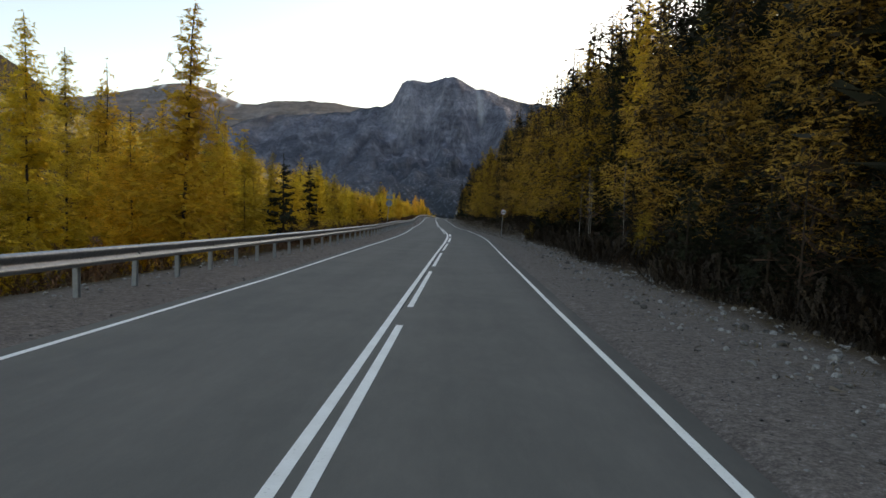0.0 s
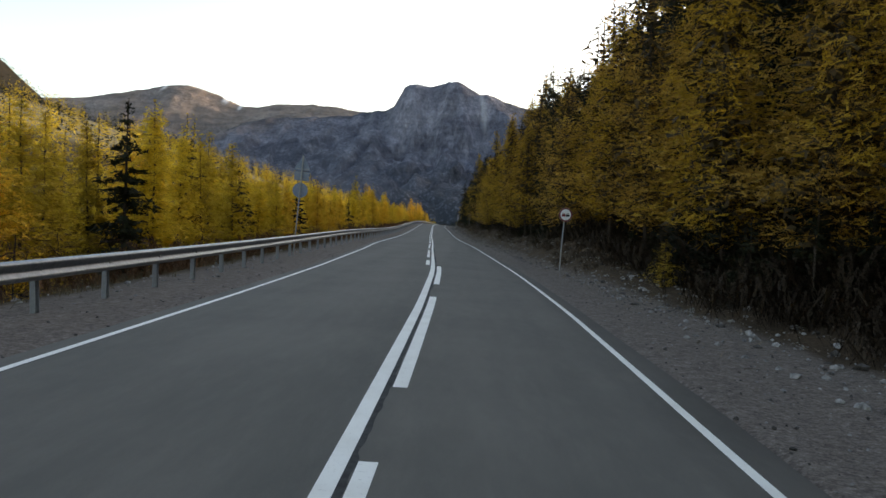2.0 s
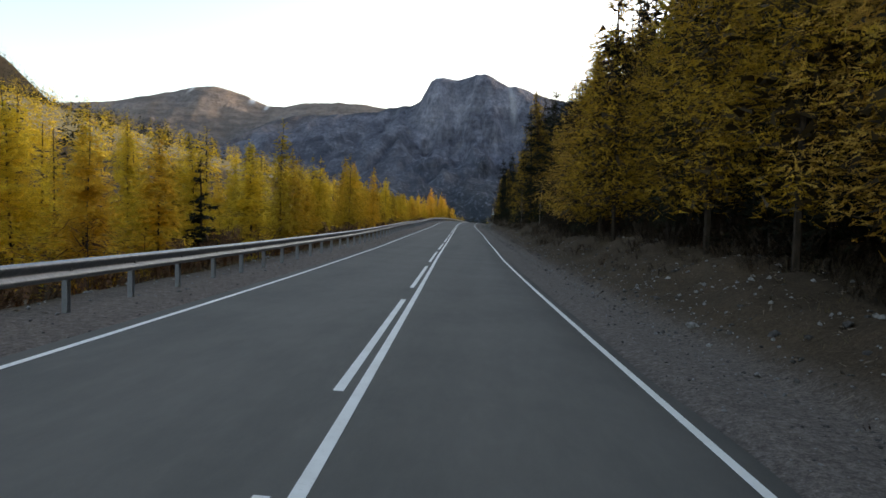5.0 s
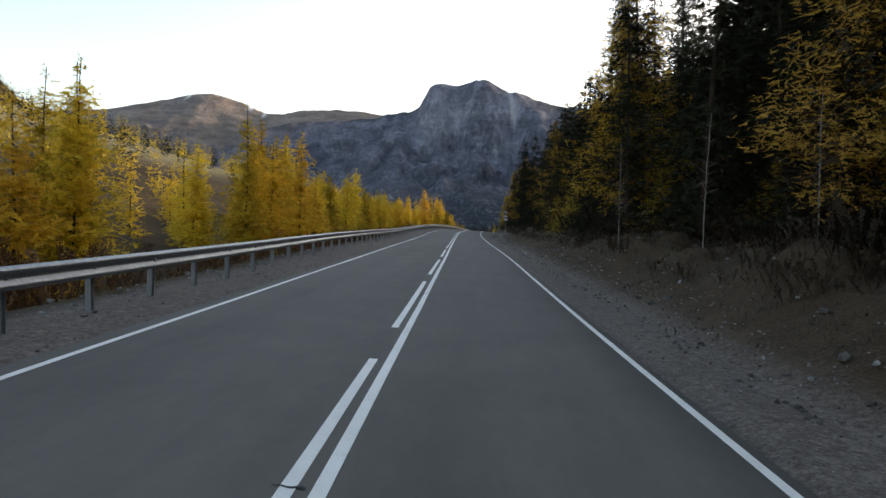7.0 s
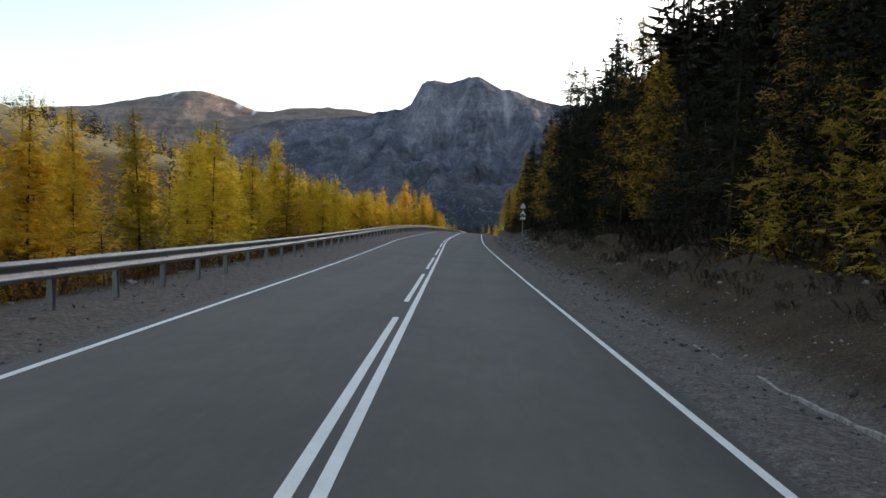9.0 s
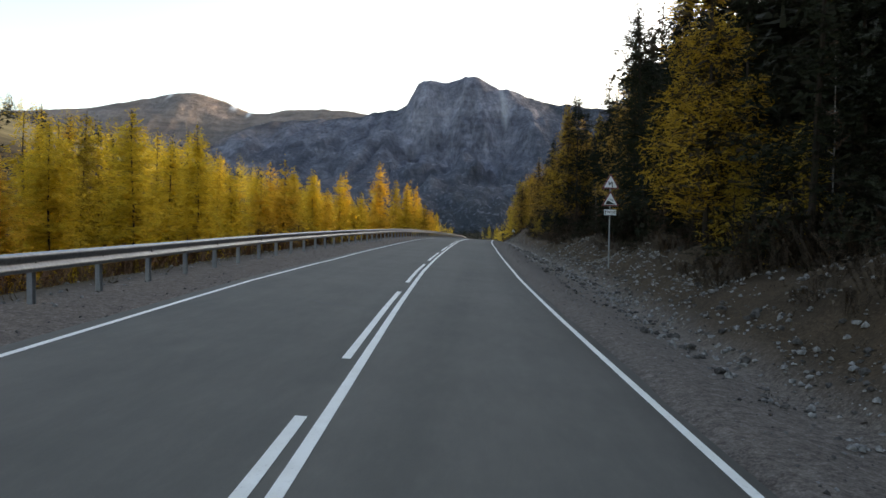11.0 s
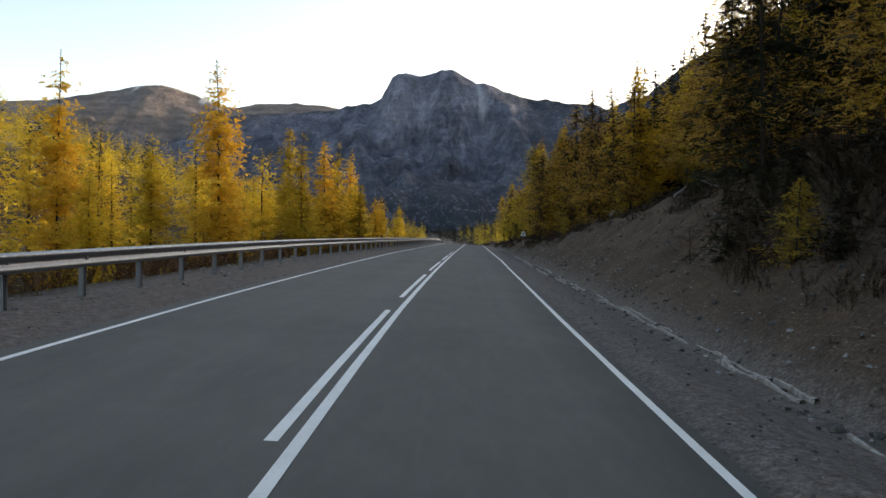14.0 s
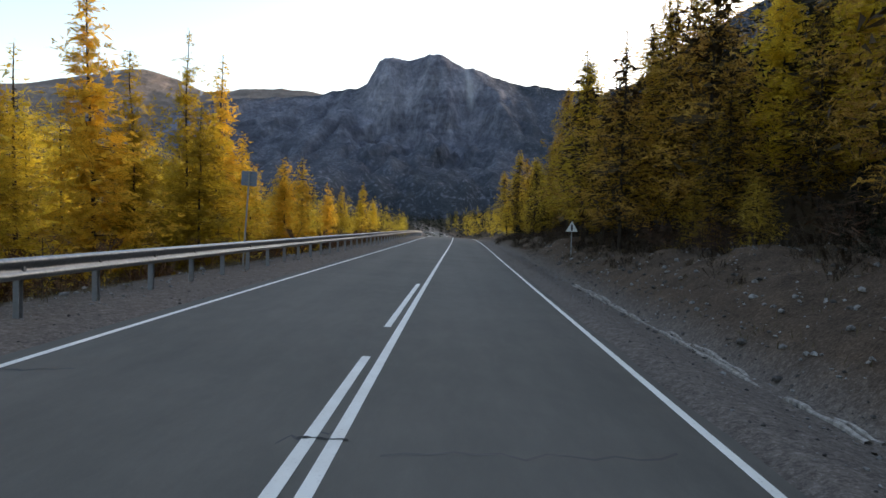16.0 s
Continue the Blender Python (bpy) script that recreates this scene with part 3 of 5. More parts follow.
# ---- mountains ----
def cliff_mountain():
    # past x 494 the crest is unseen, raised to block sun from the valley
    ridge = [(-2600, 60), (-1700, 110), (-1250, 180), (-960, 290), (-895, 341), (-788, 370), (-659, 392), (-446, 417), (-289, 430), (-267, 447), (-227, 510), (-185, 522), (-133, 514), (-82, 527), (-34, 536),
             (12, 511), (54, 492), (120, 488), (156, 475), (260, 458), (298, 462), (396, 434), (494, 415), (650, 480), (800, 600), (1100, 780), (1500, 860), (2400, 700)]
    xs = spread([(-2600, -1100, 60), (-1100, 700, 9), (700, 2400, 60)])
    vs = np.concatenate([np.linspace(0, 0.5, 34)[:-1], np.linspace(0.5, 1.0, 92), [1.06, 1.15, 1.3]])
    X, V = np.meshgrid(xs, vs)
    top = np.interp(X, [p[0] for p in ridge], [p[1] for p in ridge])
    top = top + 5 * fractal(X * 0.02, X * 0, 4, 0.6, 21) * smoothstep(0, 200, np.abs(X + 100))
    y0 = 1150 + 120 * fractal(X * 0.002, X * 0, 2, 0.5, 3)
    yr = 2700 + 60 * fractal(X * 0.004, X * 0, 2, 0.5, 4)
    head = smoothstep(-300, -225, X) * (1 - smoothstep(60, 160, X))
    v = np.clip(V, 0, 1)
    gentle = 0.75 * v ** 1.5 + 0.25 * smoothstep(0.55, 1.0, v)
    sheer = 0.52 * v ** 1.25 + 0.48 * smoothstep(0.8, 0.985, v) ** 0.8
    h = gentle * (1 - head) + sheer * head
    Y = y0 + (yr - y0) * V
    z = top * h - (V > 1) * (V - 1) * 500 - 90 * (1 - smoothstep(0.0, 0.22, V))
    taper = np.sin(np.pi * np.clip(V, 0, 1)) ** 0.6
    gully = np.abs(fractal(X * 0.009 + 0.6 * fractal(X * 0.004, Y * 0.004, 2, 0.5, 9), Y * 0.0016, 4, 0.55, 31))
    z = z + taper * (60 * (0.35 - gully) + 16 * fractal(X * 0.02, Y * 0.012, 4, 0.6, 41)) * smoothstep(0.3, 0.8, v)
    z = z + head * taper * 14 * fractal(X * 0.035, Y * 0.01, 3, 0.6, 51)
    Y = Y - taper * head * 55 * np.abs(fractal(X * 0.012, z * 0.006, 4, 0.6, 61))
    wood = np.clip(1.15 - 1.1 * v, 0, 1) * (1 - 0.8 * head * smoothstep(0.6, 0.8, v)) + 0.5 * smoothstep(0.9, 1, v) * (1 - head)
    wood = np.clip(wood + 0.35 * smoothstep(120, 260, X) * (1 - smoothstep(0.85, 1, v) * 0), 0, 1)
    scree = smoothstep(0.026, 0.0, np.abs((X - 62) / 600 + (v - 0.93) * 0.3)) * smoothstep(0.86, 0.9, v) * (1 - smoothstep(0.95, 0.99, v)) * 0.3
    dry = 0.5 * smoothstep(-560, -900, X) * smoothstep(0.75, 0.95, v)
    ob = grid_object("cliff_mountain", np.stack([X, Y, z], -1), HAZY_CLIFF, np.stack([wood, dry, scree], -1))
    tagged(ob, "grey rock mountain with a sheer bald head above dark woods", "mountain", kind="structure")
    return xs, vs, X, Y, z, head


def far_ridge():
    ridge = [(-3400, 540), (-3000, 620), (-2430, 665), (-2115, 675), (-1985, 712), (-1840, 745), (-1748, 770), (-1690, 780), (-1640, 778), (-1560, 750), (-1446, 707), (-1347, 666), (-1244, 662), (-1145, 682), (-946, 689), (-747, 677), (-640, 660), (-200, 600), (500, 500)]
    xs = spread([(-3400, 500, 16)])
    vs = np.concatenate([np.linspace(0, 1.0, 80), [1.05, 1.1]])
    X, V = np.meshgrid(xs, vs)
    top = np.interp(X, [p[0] for p in ridge], [p[1] for p in ridge]) + 4 * fractal(X * 0.01, X * 0, 4, 0.6, 71)
    v = np.clip(V, 0, 1)
    reach = 1 + 0.00018 * np.clip(-1500 - X, 0, None)
    Y = (2750 + 1450 * V) / reach
    top = top / reach
    z = top * (0.15 * v + 0.85 * v ** 1.25) - (V > 1) * (V - 1) * 900
    taper = np.sin(np.pi * v) ** 0.7
    gully = np.abs(fractal(X * 0.0035 + 0.4 * fractal(X * 0.002, Y * 0.002, 2, 0.5, 19), Y * 0.0018, 5, 0.55, 81))
    z = z + taper * (70 * (0.3 - gully) + 22 * fractal(X * 0.012, Y * 0.012, 4, 0.6, 91))
    wood = np.clip(1.2 - 1.25 * v - 0.4 * gully, 0, 1)
    # turf towards the crest, where its colour also paints sunlight
    dry = np.clip(smoothstep(0.55, 0.95, v + 0.25 * fractal(X * 0.004, Y * 0.004, 3, 0.5, 15)), 0, 1) * 0.6
    snow = smoothstep(0.955, 0.985, v) * 0.8 * (smoothstep(26, 5, np.abs(X + 1440)) + smoothstep(18, 4, np.abs(X + 1352)) + smoothstep(16, 4, np.abs(X + 1735)))
    ob = grid_object("far_ridge", np.stack([X, Y, z], -1), HAZY_HILL, np.stack([wood, dry, np.clip(snow, 0, 1)], -1))
    return tagged(ob, "far bare brown ridge with thin snow patches on the crest", "mountain", kind="structure")


CLIFF_GRID = cliff_mountain()
far_ridge()


# ---- guard rail along the river side ----
def guard_rail():
    rail = tagged(new("guard_rail"), "galvanised steel crash barrier on posts beside the verge", "guard rail")
    prof = [(a, 0.82 * c) for a, c in [(-0.02, 0.225), (0.02, 0.215), (0.055, 0.19), (0.075, 0.15), (0.07, 0.11), (0.03, 0.06), (0.0, 0.02), (0.0, -0.02), (0.03, -0.06), (0.07, -0.11), (0.075, -0.15), (0.055, -0.19), (0.02, -0.215), (-0.02, -0.225)]]
    y = -24.0
    while y < 480:
        ys = np.array([y - 0.16, y + 1.5, y + 3.0, y + 4.5, y + 6.0])
        lift = 0.004 * (ys == ys[0])
        rows = []
        for yy, e in zip(ys, lift):
            base = road_point(yy, rail_u(yy), -0.08 + curve_at(RAIL_LIFT, yy))
            rows.append([base + np.array([dx + e + 0.09, 0, 0.74 + dz]) for dx, dz in prof])
        ob = grid_object("beam", np.array(rows), STEEL)
        ob.parent = rail
        sol = ob.modifiers.new("thickness", "SOLIDIFY")
        sol.thickness, sol.use_rim = 0.006, False
        y += 6.0
    bm = bmesh.new()
    for sx, w, at in ((0.008, 0.12, 0), (0.10, 0.008, -0.056), (0.10, 0.008, 0.056)):
        box(bm, sx, w, 1.35, (0, at, 0.15))
    box(bm, 0.10, 0.09, 0.24, (0.06, 0, 0.68), 0.008)
    post_mesh = bpy.data.meshes.new("post")
    bm.to_mesh(post_mesh)
    bm.free()
    post_mesh.materials.append(POST)
    bm = bmesh.new()
    bmesh.ops.create_cone(bm, cap_ends=True, segments=8, radius1=0.02, radius2=0.014, depth=0.02, matrix=pose(0, 0, 0, 0, 90, 0))
    bolt_mesh = bpy.data.meshes.new("bolt")
    bm.to_mesh(bolt_mesh)
    bm.free()
    bolt_mesh.materials.append(STEEL)
    y = -23.0
    while y < 480:
        p = road_point(y, rail_u(y), -0.08 + curve_at(RAIL_LIFT, y))
        post = new("post", post_mesh)
        post.parent = rail
        post.matrix_local = pose(*p, random.uniform(-1, 1), random.uniform(-1, 1), random.uniform(-2, 2))
        bolt = new("bolt", bolt_mesh)
        bolt.parent = rail
        bolt.location = p + np.array([0.10, 0, 0.74])
        y += 2.42
    return rail


guard_rail()


# ---- trees ----
def tube(points, radii, sides=5):
    """Triangles of a tapered round tube along points."""
    P, tri = [], []
    for p, r in zip(points, radii):
        a = np.linspace(0, 2 * np.pi, sides, endpoint=False)
        P.append(np.stack([p[0] + r * np.cos(a), p[1] + r * np.sin(a), np.full(sides, p[2])], 1))
    for A, B in zip(P[:-1], P[1:]):
        for k in range(sides):
            j = (k + 1) % sides
            tri += [[A[k], A[j], B[j]], [A[k], B[j], B[k]]]
    return np.array(tri)


def tree_shape(rng, height, width, start, branches, blades, blade, droop, upturn, sparse_top=0.0, ragged=0.3, power=0.85, thick=0.012, fuzz=0.0, slim=0.075, core_size=1.7, core_share=0.14, limb=0.012):
    """Trunk and limb triangles, and crown triangles: tapered needle sprays set along each limb."""
    zs = np.linspace(0, 1, 9)
    sway = np.cumsum(rng.normal(0, 0.004 * height, (9, 2)), 0) * zs[:, None]
    pts = np.column_stack([sway, zs * height])
    trunk = tube(pts, height * thick * (1 - 0.93 * zs) + 0.012)
    lim, spray, soft, inner = [trunk], [], [], []
    f = start + (1 - start) * np.sort(rng.random(branches) ** 1.05)
    length = width * (1 - (f - start) / (1 - start)) ** power * (1 - ragged + 2 * ragged * rng.random(branches)) + 0.12
    length *= np.where(f < start + 0.06, 0.6, 1)
    az = np.arange(branches) * 2.39996 + rng.normal(0, 0.5, branches)
    share = length / length.sum()
    for i in range(branches):
        base = np.array([np.interp(f[i], zs, pts[:, 0]), np.interp(f[i], zs, pts[:, 1]), f[i] * height])
        out = np.array([np.cos(az[i]), np.sin(az[i]), 0])
        side = np.array([-out[1], out[0], 0])
        L = length[i]
        dr = droop * (1 - 0.7 * f[i]) + rng.normal(0, 0.08)

        def along(t):
            return base + out * (L * t)[:, None] + np.array([0, 0, 1.0]) * (L * (-dr * t + upturn * t * t))[:, None]
        a, mid, b = along(np.array([0.0, 0.55, 1.0]))
        w = limb * (0.7 + 0.5 * L)
        up = np.array([0, 0, w])
        lim.append(np.array([[a - up, a + up, mid], [a - side * w, a + side * w, b]]))
        n = max(3, int(blades * share[i]))
        core = max(1, int(n * core_share))
        if f[i] > 1 - sparse_top:
            n = max(2, int(n * 0.5))
        t = 0.12 + 0.9 * rng.random(n) ** 0.75
        t[:core] = rng.uniform(0.05, 0.6, core)
        p = along(t) + side * (rng.normal(0, 0.13 + 0.2 * fuzz, n) * L * (0.35 + t * 0.5))[:, None] + np.array([0, 0, 1.0]) * rng.normal(0, 0.05 + 0.03 * L + 0.28 * fuzz, n)[:, None]
        d = out * rng.normal(0.7, 0.5, n)[:, None] + side * rng.normal(0, 0.75, n)[:, None] + np.array([0, 0, 1.0]) * rng.normal(-0.12, 0.35, n)[:, None]
        d /= np.linalg.norm(d, axis=1)[:, None]
        size = blade * (0.55 + 0.9 * rng.random(n))
        size[:core] *= core_size
        size = np.minimum(size, 0.16 + 0.45 * L)
        q = np.cross(d, rng.normal(0, 1, (n, 3)))
        q /= np.linalg.norm(q, axis=1)[:, None]
        wide = size * slim * (0.8 + 0.5 * rng.random(n))
        wide[:core] *= 0.88 * core_size * (0.7 if core_size > 2 else 1)
        half = q * wide[:, None]
        root = p - d * (size * 0.4)[:, None]
        spray.append(np.stack([root - half, root + half, p + d * (size * 0.6)[:, None]], 1))
        n_out = 0.85 * out + np.array([0, 0, 0.75]) + rng.normal(0, 0.33, (n, 3))
        soft.append(n_out / np.linalg.norm(n_out, axis=1)[:, None])
        inner.append(np.arange(n) < core)
    return np.concatenate(lim), np.concatenate(spray), np.concatenate(soft), np.concatenate(inner)


GROUPS = {"larch": "larches", "spruce": "spruces", "young_larch": "young larches", "young_spruce": "young spruces", "bare_sapling": "bare saplings", "shrub": "shrubs"}


def tree(name, rng, leaf, bark, label, category, dead=None, **shape):
    lim, spray, soft, inner = tree_shape(rng, **shape)
    ob = tagged(new(name), label, category, "roadside " + GROUPS[name])
    triangles_object("trunk", lim, bark, ob)
    # dead: material of the inner sprays, darkened to paint the crown's self-shade
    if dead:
        triangles_object("inner_crown", spray[inner], dead, ob, "brown inner twigs with the crown's inner shade in their colour", normals=soft[inner])
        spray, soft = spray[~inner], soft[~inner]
    triangles_object("crown", spray, leaf, ob, normals=soft)
    return ob


rng = np.random.default_rng(4)
LARCH = dict(height=13.5, width=2.9, start=0.05, branches=120, blades=2900, blade=0.4, fuzz=0.6, slim=0.2, droop=0.2, upturn=0.3, power=0.75, ragged=0.22, thick=0.0065, core_share=0.2)
KINDS = {}
for k in range(4):
    KINDS["gold", k] = tree("larch", rng, GOLD, BARK, "tall golden-yellow autumn larch with a dark trunk", "tree", **{**LARCH, "width": 2.6 + 0.25 * k, "sparse_top": 0.1 * (k % 2)})
for k in range(3):
    KINDS["amber", k] = tree("larch", rng, AMBER, BARK, "orange-brown autumn larch, thinning towards its tip", "tree", **{**LARCH, "width": 2.9, "sparse_top": 0.25})
for k in range(3):
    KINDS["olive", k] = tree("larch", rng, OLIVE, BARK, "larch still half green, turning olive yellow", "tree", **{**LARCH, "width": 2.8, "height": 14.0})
for k in range(3):
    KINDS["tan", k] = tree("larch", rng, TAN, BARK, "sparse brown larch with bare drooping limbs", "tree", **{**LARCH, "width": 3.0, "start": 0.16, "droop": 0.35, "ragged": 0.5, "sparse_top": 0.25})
for k in range(3):
    KINDS["bare", k] = tree("larch", rng, AMBER if k else OLIVE, BARK, "tall larch with an almost bare upper crown", "tree", **{**LARCH, "width": 2.6, "start": 0.1, "sparse_top": 0.5, "ragged": 0.4})
for k in range(4):
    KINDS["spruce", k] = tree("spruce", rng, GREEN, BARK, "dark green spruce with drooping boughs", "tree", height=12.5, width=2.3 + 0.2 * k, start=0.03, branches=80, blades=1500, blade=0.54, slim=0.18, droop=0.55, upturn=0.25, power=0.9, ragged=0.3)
for k in range(3):
    KINDS["young", k] = tree("young_larch", rng, YOUNG, BARK, "young brown-yellow larch at the forest edge", "tree", height=4.2, width=1.5, start=0.05, branches=48, blades=1300, blade=0.22, slim=0.11, fuzz=0.25, droop=0.1, upturn=0.2, power=0.8, ragged=0.35, thick=0.009)
for k in range(2):
    KINDS["pole", k] = tree("bare_sapling", rng, TWIG, PALE_BARK, "thin pale bare sapling stem", "tree", height=6.0, width=0.7, start=0.35, branches=16, blades=70, blade=0.35, droop=-0.6, upturn=0.2, power=0.5, ragged=0.5, thick=0.003)
for k in range(3):
    KINDS["shrub", k] = tree("shrub", rng, TWIG, BARK, "leafless red-brown willow shrub", "shrub", height=2.6, width=1.5, start=0.03, branches=34, blades=480, blade=0.38, slim=0.018, limb=0.004, fuzz=0.4, droop=-0.9, upturn=0.1, power=0.35, ragged=0.45, thick=0.006)
for k in range(3):
    KINDS["young_spruce", k] = tree("young_spruce", rng, FINE_GREEN, BARK, "young dark spruce in the shade of the forest edge", "tree", height=3.0, width=1.1, start=0.02, branches=36, blades=560, blade=0.28, slim=0.15, fuzz=0.2, droop=0.35, upturn=0.2, power=0.8, ragged=0.35)
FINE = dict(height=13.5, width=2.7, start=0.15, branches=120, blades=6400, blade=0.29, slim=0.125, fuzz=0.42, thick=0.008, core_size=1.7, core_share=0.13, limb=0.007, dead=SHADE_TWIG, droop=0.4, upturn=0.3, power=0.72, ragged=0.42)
for k in range(2):
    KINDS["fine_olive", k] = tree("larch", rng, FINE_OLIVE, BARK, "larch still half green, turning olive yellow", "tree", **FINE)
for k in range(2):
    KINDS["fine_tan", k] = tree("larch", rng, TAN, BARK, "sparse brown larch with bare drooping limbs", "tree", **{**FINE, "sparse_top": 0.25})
KINDS["fine_gold", 0] = tree("larch", rng, FINE_GOLD, BARK, "tall golden-yellow autumn larch with a dark trunk", "tree", **FINE)
KINDS["fine_amber", 0] = tree("larch", rng, FINE_AMBER, BARK, "orange-brown autumn larch, thinning towards its tip", "tree", **{**FINE, "sparse_top": 0.3})
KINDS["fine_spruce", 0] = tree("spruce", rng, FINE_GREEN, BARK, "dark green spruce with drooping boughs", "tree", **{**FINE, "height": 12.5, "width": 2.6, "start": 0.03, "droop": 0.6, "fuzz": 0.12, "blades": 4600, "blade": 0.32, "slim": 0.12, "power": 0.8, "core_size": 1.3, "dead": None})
counts = {}


def plant(kind, x, y, height=None, sink=0.15):
    k = counts.get(kind, 0)
    counts[kind] = k + 1
    near = 0 < x - float(cx(y)) < 15
    if near and kind in ("olive", "tan", "amber", "gold", "spruce", "bare"):
        kind = {"olive": "fine_olive", "gold": "fine_gold", "tan": "fine_tan", "bare": "fine_tan", "amber": "fine_amber", "spruce": "fine_spruce"}[kind]
    variants = [v for v in KINDS if v[0] == kind]
    src = KINDS[variants[int(rng.integers(len(variants)))]]
    natural = {"spruce": 12.5, "fine_spruce": 12.5, "young": 4.2, "young_spruce": 3.0, "pole": 6.0, "shrub": 2.6, "olive": 14.0}.get(kind, 13.5)
    h = (height or natural) / natural
    m = pose(x, y, float(ground_z(x, y)) - sink, rng.normal(0, 1.2), rng.normal(0, 1.2), rng.uniform(0, 360))
    w = h ** 0.7 * rng.uniform(0.9, 1.12)
    ob = copy_thing(src, m)
    ob.scale = (w, w, h)
    return ob


